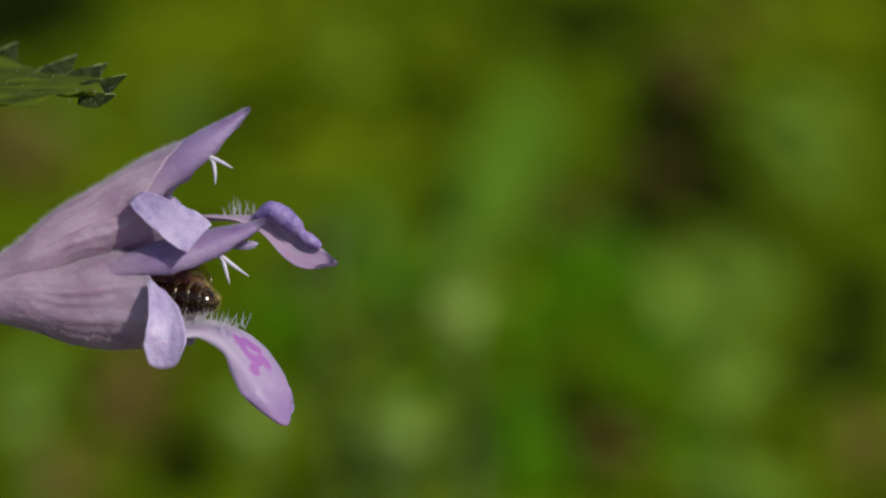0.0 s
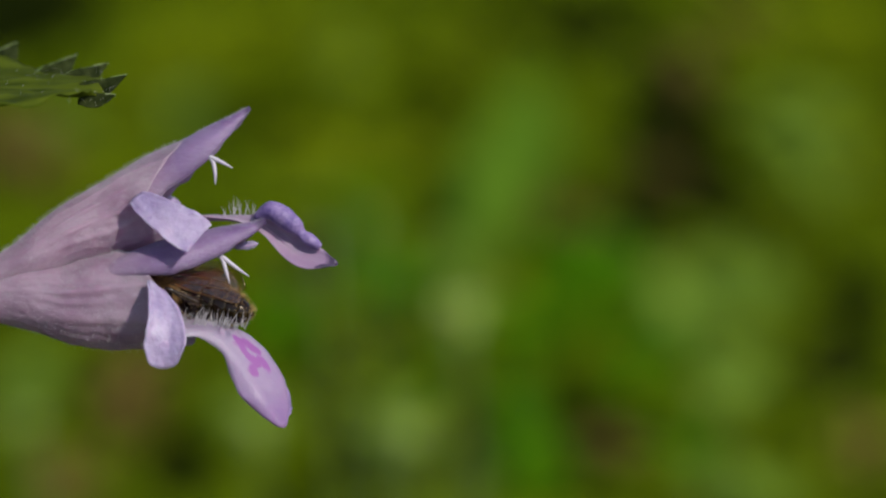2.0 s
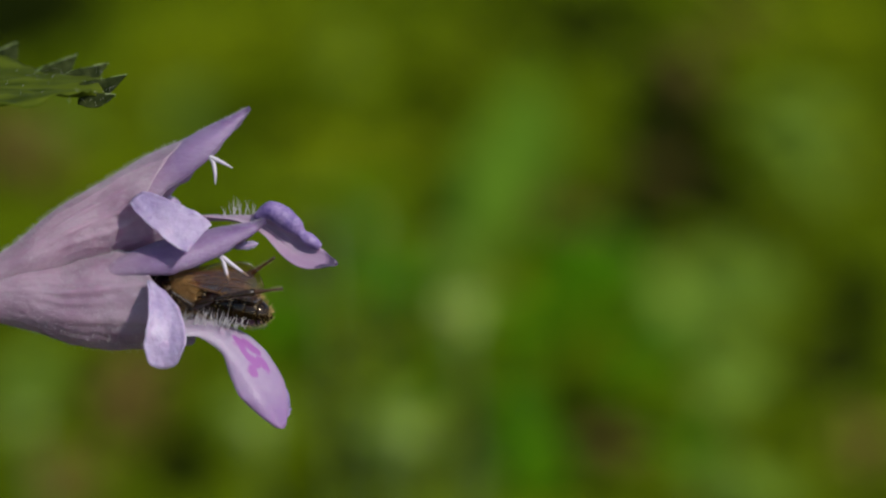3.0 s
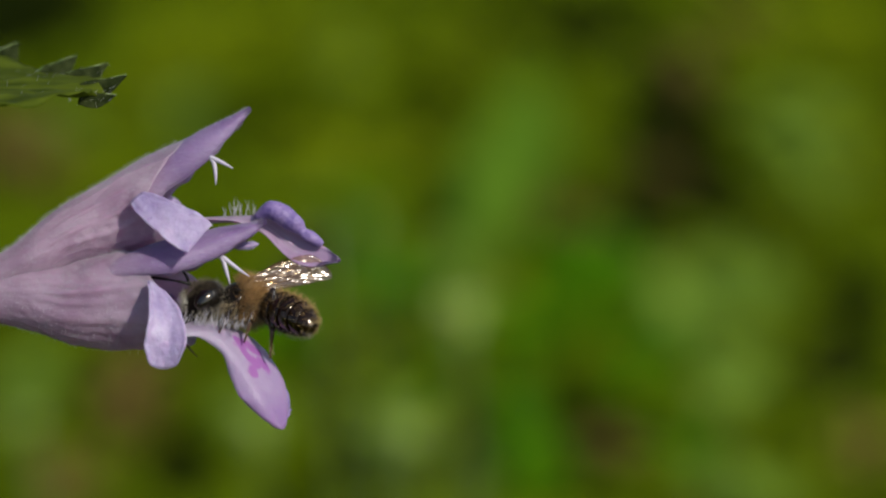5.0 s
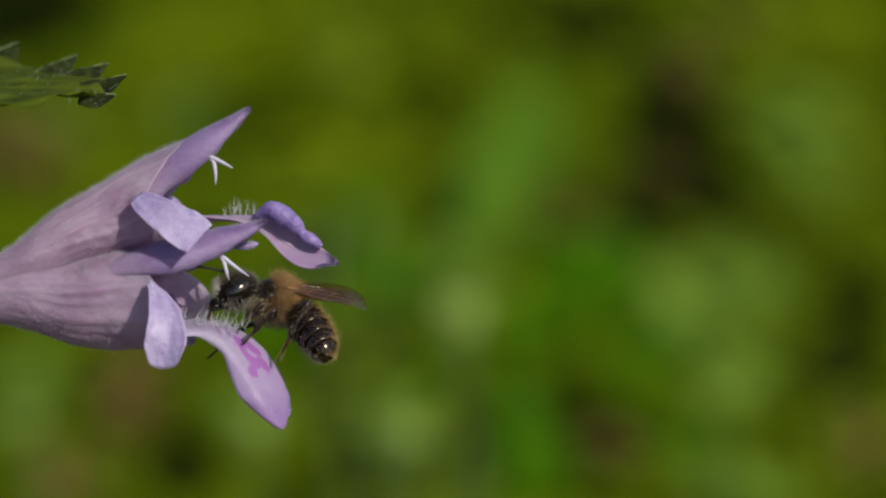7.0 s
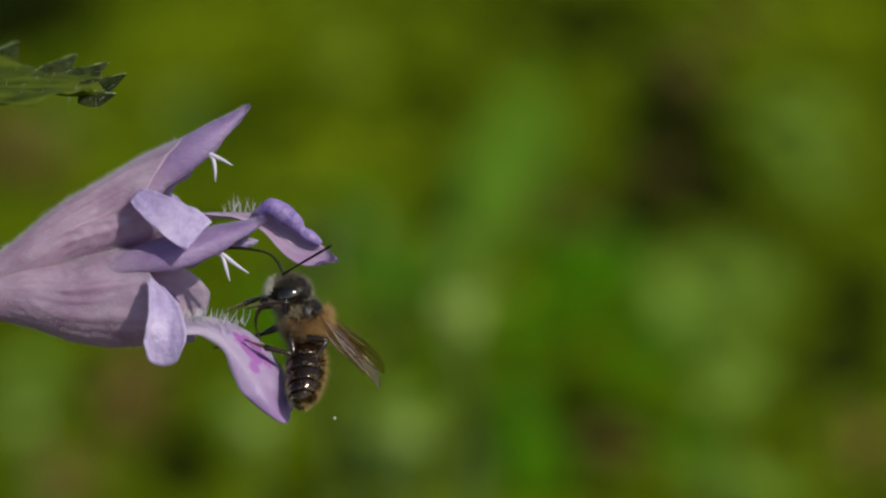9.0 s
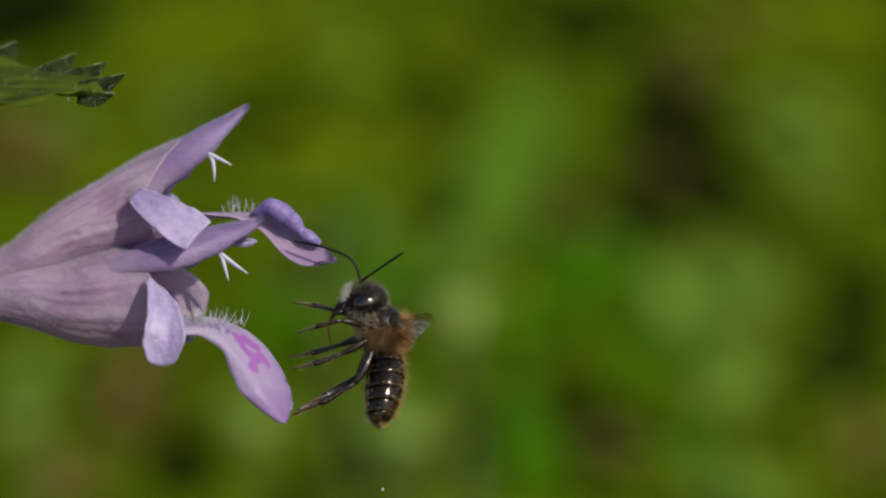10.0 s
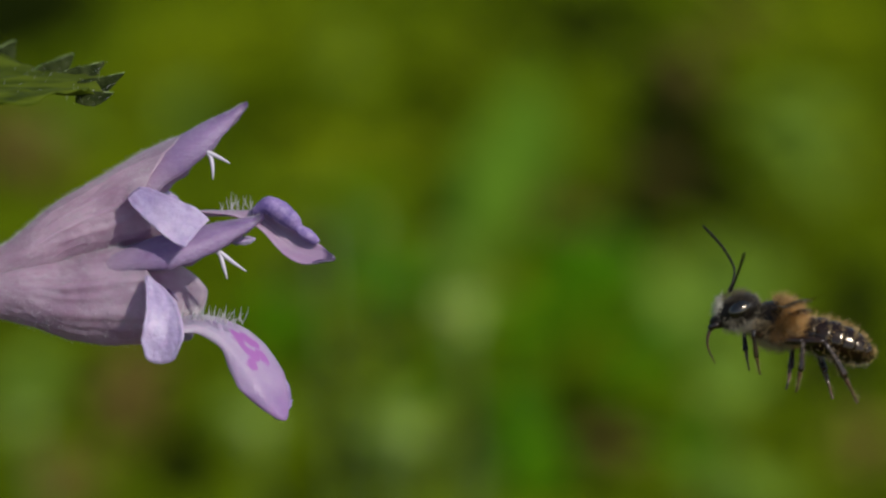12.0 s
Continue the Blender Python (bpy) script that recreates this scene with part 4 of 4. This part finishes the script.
abdomen = part("abdomen", sheet(lambda s, v: belly_point(s, v, -0.07), 26, 26, 0.05, wrap=True), M_BELLY, bee, "glossy dark brown banded abdomen")
abdomen.matrix_basis = Matrix.Translation(WAIST * MM)
edges = [0.02, 0.20, 0.38, 0.55, 0.71, 0.85, 1.0]
for i in range(6):
    s0, s1 = edges[i], edges[i + 1]
    part("tergite", sheet(lambda s, v: belly_point(s0 + (s1 - s0) * s + 0.012 * s, v, 0.10 * s - 0.05), 6, 26, 0.06, wrap=True), M_BELLY, abdomen)
rows = []
for i in range(6):
    s1 = edges[i + 1] - 0.01
    for k in range(110):
        v = random.gauss(0, 0.3)
        s = s1 - abs(random.gauss(0, 0.022))
        p = belly_point(s, v, 0.03)
        n = (p - belly_point(s, v, -0.3)).normalized()
        rows.append((p, n * 0.5 + Vector((0.8, 0, -0.05)) + wander(0.25), random.uniform(0.15, 0.42), 0.0075))
part("band_hair", hairs(rows, 0.15), M_GOLD, abdomen, "pale golden hair bands")
rows = []
for k in range(420):
    v, s = random.uniform(-1, 1), random.random() ** 0.8
    if 0.22 < abs(v) < 0.78 and s < 0.86 and random.random() < 0.8:
        continue
    p = belly_point(s, v, 0.0)
    n = (p - belly_point(s, v, -0.3)).normalized()
    rows.append((p, n + Vector((0.8, 0, 0)) + wander(0.3), random.uniform(0.2, 0.5) * (1.5 if s < 0.2 or abs(v) < 0.2 and s < 0.8 else 0.8 if s > 0.8 or abs(v) > 0.65 else 0.35), 0.009))
part("abdomen_hair", hairs(rows, 0.2), M_GOLD, abdomen, "sparse golden hair")
rows = []
for k in range(300):
    v, s = random.gauss(0, 0.17), random.uniform(0.02, 0.92)
    p = belly_point(s, v, 0.0)
    n = (p - belly_point(s, v, -0.3)).normalized()
    rows.append((p, n + Vector((0.35, 0, 0)) + wander(0.25), random.uniform(0.3, 0.62) * (1.2 - 0.45 * s), 0.008))
part("ridge_hair", hairs(rows, 0.2), M_RUST, abdomen, "tawny hair along the back of the abdomen")

rows = []
for k in range(300):
    v, s = 1 + random.gauss(0, 0.1), random.uniform(0.02, 0.95)
    p = belly_point(s, v, -0.02)
    n = (p - belly_point(s, v, -0.3)).normalized()
    rows.append((p, n + Vector((0.45, 0, 0)) + wander(0.3), random.uniform(0.25, 0.6) * (1.2 - 0.5 * s), 0.008))
part("belly_hair", hairs(rows, 0.2), M_PALE_FUR, abdomen, "pale grey hair under the abdomen")

THIGH, SHIN = 1.75, 3.1
REACH = {"fore": 0.95, "mid": 1.05, "hind": 1.42}


def thigh_mesh(k):
    return curve_rod([(0, 0, 0, 0), (0.5, THIGH * 0.5, 0, 0.05), (1, THIGH, 0, 0)], [(0, 0.17 * k), (0.45, 0.30 * k), (0.8, 0.23 * k), (1, 0.15 * k)], 10, 9)


def shin_mesh(k):
    return curve_rod([(0, 0, 0, 0), (0.48, SHIN * 0.5, 0, 0.06), (1, SHIN * 0.53, 0, 0.02)], [(0, 0.14 * k), (0.6, 0.26 * k), (0.9, 0.24 * k), (1, 0.15 * k)], 10, 9)


def foot_mesh(k):
    bm = curve_rod([(0, 0, 0, 0), (0.5, SHIN * 0.24, 0, -0.02), (1, SHIN * 0.47, 0, -0.12)], [(0, 0.15 * k), (0.3, 0.15 * k), (0.5, 0.09 * k), (0.9, 0.08 * k), (1, 0.09 * k)], 16, 8)
    return bm


legs = []
for kind, hip, k in (("fore", (-0.75, 0.75, -1.05), 0.74), ("mid", (0.15, 0.95, -1.1), 0.84), ("hind", (0.85, 0.95, -0.95), 1.0)):
    for side in (-1, 1):
        thigh = part("leg", thigh_mesh(k), M_LEG, bee, "dark brown hairy leg")
        shin = part("shin", shin_mesh(k), M_LEG, thigh)
        bm = foot_mesh(k)
        for v in bm.verts:
            v.co.x += SHIN * 0.53 * MM
        foot = bm
        tarsus = bpy.data.meshes.new("tarsus")
        joined = bmesh.new()
        joined.from_mesh(shin.data)
        foot.to_mesh(tarsus)
        foot.free()
        before = len(joined.faces)
        joined.from_mesh(tarsus)
        joined.faces.ensure_lookup_table()
        for f in joined.faces[before:]:
            f.material_index = 1
            f.smooth = True
        before = len(joined.faces)
        rows = []
        for q in range(120):
            x, a = random.uniform(0.15, SHIN * 0.95), random.uniform(0, math.tau)
            r = 0.2 * k if x < SHIN * 0.53 else 0.1 * k
            out = Vector((0.9, math.cos(a), math.sin(a)))
            rows.append((Vector((x, math.cos(a) * r, math.sin(a) * r)), out + wander(0.2), random.uniform(0.12, 0.28), 0.0055))
        fuzz = bpy.data.meshes.new("fuzz")
        bm = hairs(rows, 0.1)
        bm.to_mesh(fuzz)
        bm.free()
        joined.from_mesh(fuzz)
        joined.faces.ensure_lookup_table()
        for f in joined.faces[before:]:
            f.material_index = 2
        for v in joined.verts:
            v.co.x *= REACH[kind]
        joined.to_mesh(shin.data)
        for v in thigh.data.vertices:
            v.co.x *= REACH[kind]
        joined.free()
        shin.data.materials.append(M_TARSUS)
        shin.data.materials.append(M_BUFF)
        legs.append((kind, side, thigh, shin, Vector((hip[0], hip[1] * side, hip[2]))))


def wing_mesh(length, width):
    """A wing along +x, its front edge up; thin clear sheet."""
    def place(s, v):
        w = width * glide([(0, 0.10), (0.2, 0.45), (0.55, 0.9), (0.8, 1.0), (0.94, 0.72), (1, 0.28)], s)[0]
        x = length * s - 0.25 * v * v * s
        y = (w * (0.5 + 0.5 * v)) - 0.05 * width * math.sin(s * math.pi)
        return Vector((x, 0.06 * math.sin(s * 9 + v * 3), y))
    bm = sheet(place, 22, 10, 0.02)
    return bm, place


wings = []
for kind, root, length, width in (("fore", (-0.35, 0.95, 0.95), 6.1, 1.8), ("hind", (0.35, 0.95, 0.75), 4.3, 1.4)):
    for side in (-1, 1):
        bm, place = wing_mesh(length, width)
        w = part("wing", bm, M_WING, bee, "clear smoky wing with dark veins")
        for v0, s0, v1, s1 in ((-0.98, 0, -0.98, 0.96), (-0.5, 0.02, -0.3, 0.62), (0.1, 0.02, 0.35, 0.66), (-0.95, 0.55, 0.3, 0.62), (-0.35, 0.6, -0.2, 0.85), (0.3, 0.62, 0.25, 0.85), (0.6, 0.1, 0.9, 0.5), (-0.4, 0.35, 0.25, 0.4)):
            rows = [(k / 6, *place(s0 + (s1 - s0) * k / 6, v0 + (v1 - v0) * k / 6)) for k in range(7)]
            part("vein", curve_rod(rows, [(0, 0.07 if v0 < -0.9 and s0 == 0 else 0.04), (1, 0.03)], 8, 5), M_VEIN, w)
        wings.append((kind, side, w, Vector((root[0], root[1] * side, root[2]))))
grain = part("pollen_grain", ball(0.09, 0.07, 0.11, seg=10, rings=7, shape=lambda p: p * (1 + 0.15 * noise.noise(p * 3))), M_WHITE)
tagged(grain, "tiny pale pollen grain falling from the flower", "pollen")

# ---- what moves ----
# the bee's thorax in the plan (mm), pitch of the body (head up), yaw (face to the lens), bend of head and abdomen, abdomen turned away from the lens
BEE_ROWS = [
    (0.0, -20.31, -2.54, 1.0, 4, 4, 0, -3, -24), (0.5, -20.2, -2.54, 1.0, 4, 4, 0, -3, -24), (1.0, -19.59, -2.68, 1.0, 4, 4, 0, -2, -20), (1.5, -18.44, -2.68, 0.8, 3, 4, 0, 1, -18), (2.0, -18.19, -2.75, 0.7, 3, 4, 0, 4, -18),
    (2.5, -17.72, -2.79, 0.5, 3, 5, 0, 4, -18), (3.0, -17, -2.79, 0.3, 3, 5, 0, 5, -18), (3.2, -16.64, -2.86, 0.2, 3, 5, 0, 7, -20), (4.0, -14.71, -3.18, 0, 4, 6, -3, 14, -24), (4.8, -12.8, -3.32, 0.1, 1, 8, -13, 13, -54),
    (5.0, -12.6, -3.39, 0.1, 1, 8, -13, 13, -54), (5.5, -11.8, -3.47, 0.1, 2, 8, -13, 15, -54), (6.0, -11.35, -3.39, 0.1, 2, 8, -13, 15, -54), (6.5, -11.1, -3.18, 0.1, 8, 8, -16, 17, -54), (7.0, -10.65, -3.25, 0.1, 13, 8, -14, 36, -47),
    (7.2, -10.55, -3.36, 0.1, 18, 8, -19, 35, -47), (8.0, -9.35, -3.9, -0.3, 52, 10, -45, 19, -47), (8.8, -8.89, -4.4, -0.3, 75, 12, -65, 10, -47), (9.0, -8.75, -4.43, -0.3, 78, 12, -67, 9, -47), (9.5, -6.62, -4.9, -0.3, 81, 12, -70, 7, -48),
    (10.0, -3.8, -5.02, -0.8, 71, 10, -55, 20, -30), (10.5, 0.64, -6.04, -1.2, 60, 8, -43, 17, -12), (11.0, 7.55, -6.84, -2, 42, 6, -27, 18, -4), (11.5, 14.85, -6.47, -2.6, 22, 5, -14, 4, 0), (12.0, 20.82, -4.62, -3, 14, 4, -9, -2, 0)]
# feet in the plan (mm, depth last): legs fore near, fore far, mid near, mid far, hind near, hind far; None hangs back along the body
TUCK = {"fore": (-1.6, 1.0, -1.9), "mid": (2.3, 1.2, -1.5), "hind": (4.2, 1.0, -1.2)}
FEET = {
    2.5: [None, None, None, None, (-11.1, -2.51, -2.6), None],
    3.0: [None, None, None, None, (-10.03, -2.44, -2.8), (-10.65, -0.54, 1)],
    3.2: [None, None, None, None, (-9.96, -2.51, -2.8), (-10.54, -0.61, 1)],
    4.8: [None, None, (-12.36, -5.82, -1.4), None, (-10.79, -6.78, -1.6), None],
    5.0: [None, None, (-12.43, -5.82, -1.4), None, (-10.79, -6.85, -1.6), None],
    5.5: [None, None, (-12.61, -6, -1.4), None, (-10.72, -6.85, -1.6), None],
    6.0: [None, None, (-12.71, -6.04, -1.4), None, (-10.65, -6.88, -1.6), None],
    6.5: [None, None, (-12.64, -6.04, -1.4), (-14.94, -7.87, 1.4), (-10.57, -6.99, -1.6), None],
    7.0: [None, None, (-12.64, -6, -1.4), (-15.01, -6.93, 1.4), (-10.4, -7.1, -1.6), None],
    7.2: [None, None, (-12.64, -6, -1.4), (-15.01, -6.93, 1.4), (-10.29, -7.35, -1.6), None],
    8.0: [(-13.21, -4.76, -1.4), (-13.59, -4.27, 1), (-12.64, -5.86, -1.5), (-15.59, -6.86, 1.4), (-9.86, -8.83, -1.8), (-10.17, -8.56, 0.6)],
    8.8: [(-12.93, -4.23, -1.4), (-13.77, -3.91, 1), (-12.57, -5.79, -1.5), (-15.87, -6.86, 1.4), (-9.64, -9.33, -1.8), (-9.99, -8.91, 0.6)],
    9.0: [(-12.39, -3.69, -1.4), (-13.77, -3.91, 1), (-12.5, -5.79, -1.5), (-15.87, -6.86, 1.4), (-9.64, -9.4, -1.8), (-9.99, -8.91, 0.6)],
    9.5: [(-12.5, -4.79, -1.4), (-13.34, -2.83, 1), (-11.85, -7.91, -1.6), (-14.78, -7.32, 1.2), (-9.57, -9.68, -1.8), (-9.88, -10.7, 0.5)],
    10.0: [(-9.14, -5.21, -1.9), (-9.55, -3.29, 0.5), (-9.6, -7.68, -2.1), (-10.27, -7.12, 0.5), (-9.34, -10.47, -2.3), (-9.14, -10.25, 0)],
    10.5: [(-4.67, -6.33, -2.5), (-4.79, -7.11, 0.1), (-4.8, -10.39, -2.7), (-4.97, -8.82, 0.1), (-3.82, -11.91, -2.7), (-5.14, -12.82, -0.1)],
    11.0: [(3.38, -7.89, -3.3), (2.64, -8.23, -0.7), (5.32, -11.41, -3.5), (4.67, -10.22, -0.7), (6.55, -13.17, -3.5), (5.2, -13.13, -0.9)],
    11.5: [(11.95, -8.93, -3.9), (11.51, -8.85, -1.3), (14.54, -10.57, -4.1), (14.07, -10.09, -1.3), (16.93, -12.61, -4.1), (16.19, -12.96, -1.5)],
    12.0: [(19.66, -7.83, -4.3), (19.15, -7.63, -1.7), (22.02, -8.91, -4.5), (21.64, -8.83, -1.7), (25.81, -9.5, -4.5), (24.53, -9.39, -1.9)]}
# headings in the plan, turning from +x upwards, and towards the lens: near and far feeler
FEELERS = [(0.0, 204, 1, 204, -1), (2.0, 203, 2, 202, -2), (3.2, 198, 4, 194, -4), (4.8, 172, 10, 160, -5), (6.0, 174, 15, 162, -10), (7.0, 172, 15, 152, -8), (7.2, 165, 15, 152, -10), (8.0, 95, 30, 160, -10),
           (8.8, 30, 42, 163, -15), (9.0, 30, 42, 162, -15), (9.5, 25, 45, 151, -12), (10.0, 34, 48, 150, -12), (10.5, 42, 50, 138, -8), (11.0, 53, 55, 131, -8), (11.5, 67, 58, 124, -8), (12.0, 77, 60, 110, -28)]
# wings: heading and lean to the lens, near and far, and the wing's own turn about its length
WINGS = [(0.0, -17, 12, -9, -4, 16), (2.0, -17, 12, -9, -4, 16), (3.2, -15, 12, -8, -4, 16), (4.0, -2, -3, 1, -8, 18), (4.8, 5, -15, 7, -15, 17), (5.5, 4, -15, 6, -15, 17), (6.0, 2, -14, 4, -15, 19), (6.5, 0, -4, 2, -6, 46),
         (7.0, -15, 8, -11, -6, 64), (8.0, -32, 14, -28, -10, 68), (8.8, -46, 8, -44, -14, 74), (9.0, -51, 6, -47, -14, 76), (9.5, -48, 62, -40, -58, 92)]
# in flight: the backward stroke of both wings at each third step; the two steps between swing down and up
FLIGHT = [(9.5, -48, 50, 92), (10.0, -35, 76, 66), (10.5, -10, 6, 34), (10.8, -4, 0, 40), (11.0, 10, 80, 70), (12.0, 14, 82, 70)]


def turn_to(way, hint):
    """A rotation that takes +x to way, with +z near hint."""
    x = Vector(way).normalized()
    y = Vector(hint).cross(x).normalized()
    return Matrix((x, y, x.cross(y))).transposed()


def heading(up, near):
    u, n = radians(up), radians(near)
    return Vector((math.cos(u) * math.cos(n), -math.sin(n), math.sin(u) * math.cos(n)))


def bee_pose(t):
    x, z, y, pitch, yaw, nod, curl, away = glide(BEE_ROWS, t)
    return pose(x, y, z) @ pose(0, 0, 0, 0, pitch, 0) @ pose(0, 0, 0, 0, 0, yaw), nod, curl, away


def scaled(m):
    m = m.copy()
    m.translation = m.translation * MM
    return m


def motions():
    body, heads, tails = [], [], []
    times = [r[0] for r in BEE_ROWS]
    for t in times:
        m, nod, curl, away = bee_pose(t)
        body.append((t, PLAN @ scaled(m)))
        heads.append((t, scaled(Matrix.Translation(HEAD_AT) @ pose(0, 0, 0, 0, nod, 0))))
        tails.append((t, scaled(Matrix.Translation(WAIST) @ pose(0, 0, 0, 0, curl, 0) @ pose(0, 0, 0, 0, 0, away))))
    walk(bee, body)
    walk(head, heads)
    walk(abdomen, tails)
    for i, (kind, side, thigh, shin, hip) in enumerate(legs):
        upper, lower = [], []
        for t in times:
            m = bee_pose(t)[0]
            got = FEET[t][i] if t in FEET else None
            if got is None:
                k = TUCK[kind]
                foot = Vector((k[0], k[1] * side, k[2]))
            else:
                foot = m.inverted() @ Vector((got[0], got[2], got[1]))
            way = foot - hip
            THI, SHI = THIGH * REACH[kind], SHIN * REACH[kind]
            d = min(max(way.length, 1.5), (THI + SHI) * 0.995)
            x = way.normalized()
            pole = Vector((-0.5 if kind == "fore" else 0.9, (1.5 if kind == "hind" and 4 < t < 7.5 else 0.7) * side, 0.35 if kind == "fore" or t > 7.5 or t < 4 else 1.6))
            pole = (pole - x * pole.dot(x)).normalized()
            c = (THI**2 + d * d - SHI**2) / (2 * THI * d)
            c = max(-1, min(1, c))
            knee = hip + x * THI * c + pole * THI * math.sqrt(1 - c * c)
            a = turn_to(knee - hip, pole)
            b = turn_to(hip + x * d - knee, pole)
            upper.append((t, scaled(Matrix.Translation(hip) @ a.to_4x4())))
            lower.append((t, scaled(Matrix.Translation((THI, 0, 0)) @ (a.transposed() @ b).to_4x4())))
        walk(thigh, upper)
        walk(shin, lower)
    for side, feeler, root in antennae:
        rows = []
        for t, un, nn, uf, nf in FEELERS:
            m, nod, curl, away = bee_pose(t)
            way = heading(un, nn) if side < 0 else heading(uf, nf)
            back = (m @ pose(0, 0, 0, 0, nod, 0)).to_3x3().transposed()
            rows.append((t, scaled(Matrix.Translation(root) @ turn_to(back @ way, back @ Vector((0.75, -0.1, 0.55))).to_4x4())))
        walk(feeler, rows)
    for kind, side, wing, root in wings:
        rows = []
        beats = [k / FPS for k in range(288, 361)]
        for t in [r[0] for r in WINGS] + beats:
            up, near, upf, nearf, roll = glide(WINGS, t)
            if t > 9.55:
                up, near, roll = glide(FLIGHT, t)
                down, lean, twist = ((0, 0, 0), (-42, 34, 26), (30, 36, 22))[round(t * FPS) % 3]
                up, near, roll = up + down, min(near + lean, 84), roll + twist
                upf, nearf = up - 4, -near
            m = bee_pose(t)[0]
            if side > 0:
                up, near = upf, nearf
            if kind == "hind":
                up += 2 if t < 7.1 else 4 if t < 9.55 else -24
            way = m.to_3x3().transposed() @ heading(up, near)
            flat = m.to_3x3().transposed() @ Vector((0, 0.0, 1))
            r = turn_to(way, flat).to_4x4() @ pose(0, 0, 0, side * roll, 0, 0)
            rows.append((t, scaled(Matrix.Translation(root) @ r)))
        walk(wing, rows)
    fall = [(0.0, (-10.04, -10.04, 0.4)), (8.4, (-10.04, -10.04, 0.4)), (8.8, (-6.57, -9.25, 0.6)), (9.0, (-6.86, -10.71, 0.6)), (9.5, (-6.29, -13.04, 0.6)), (9.9, (-4.29, -14.68, 0.6)), (10.5, (-2.29, -18.54, 0.6)), (12.0, (-0.86, -30.68, 0.6))]
    walk(grain, [(t, PLAN @ Matrix.Translation(Vector((x, y, z)) * MM)) for t, (x, z, y) in fall])
    # the plant springs up a little once the bee lets go
    sway = [(0, 0, 0), (3, 0, 0), (5, 0.03, -0.02), (6, 0.03, -0.02), (7.2, 0.02, 0), (8.8, 0.02, 0.15), (9.0, 0.0, 0.17), (9.5, 0.04, 0.07), (10.0, -0.06, 0.17), (10.5, -0.15, 0.28), (11, -0.15, 0.3), (12, -0.15, 0.3)]
    dip = [(0, 0), (1, 0.4), (2.5, 2.2), (5, 2.8), (6.5, 3), (7.2, 2.4), (9.0, 0.4), (9.5, 1.6), (10.0, 0.3), (10.5, 0), (12, -0.3)]
    lift = [(0, 0), (3.2, 0), (4.8, 2), (5.0, 2.5), (5.5, 5.5), (6.0, 7.5), (6.4, 0.5), (7.2, 0.5), (12, 0)]
    for thing, base in ((upper_flower, UP_BASE), (lower_flower, LOW_BASE)):
        walk(thing, [(t, IVY_INV @ PLAN @ Matrix.Translation((Vector(base) + Vector((x, 0, z))) * MM)) for t, x, z in sway])
    walk(leaf, [(t, IVY_INV @ PLAN @ Matrix.Translation(Vector((x, 0, z * 0.35)) * MM) @ PLAN.inverted() @ IVY_INV.inverted() @ LEAF_HOME) for t, x, z in sway])

    def hinge(base, at, turn):
        p = (Vector(at) - Vector(base)) * MM
        return Matrix.Translation(p) @ pose(0, 0, 0, 0, turn, 0) @ Matrix.Translation(-p)
    walk(lower_low, [(t, hinge(LOW_BASE, (-14.3, 0, -5.2), a)) for t, a in dip])
    walk(lower_fold, [(t, hinge(LOW_BASE, (-14.3, 0, -5.2), a)) for t, a in dip])
    walk(upper_low, [(t, hinge(UP_BASE, (-11.9, 0, 2.2), -a)) for t, a in lift])
    walk(upper_fold, [(t, hinge(UP_BASE, (-11.9, 0, 2.2), -a)) for t, a in lift])


motions()
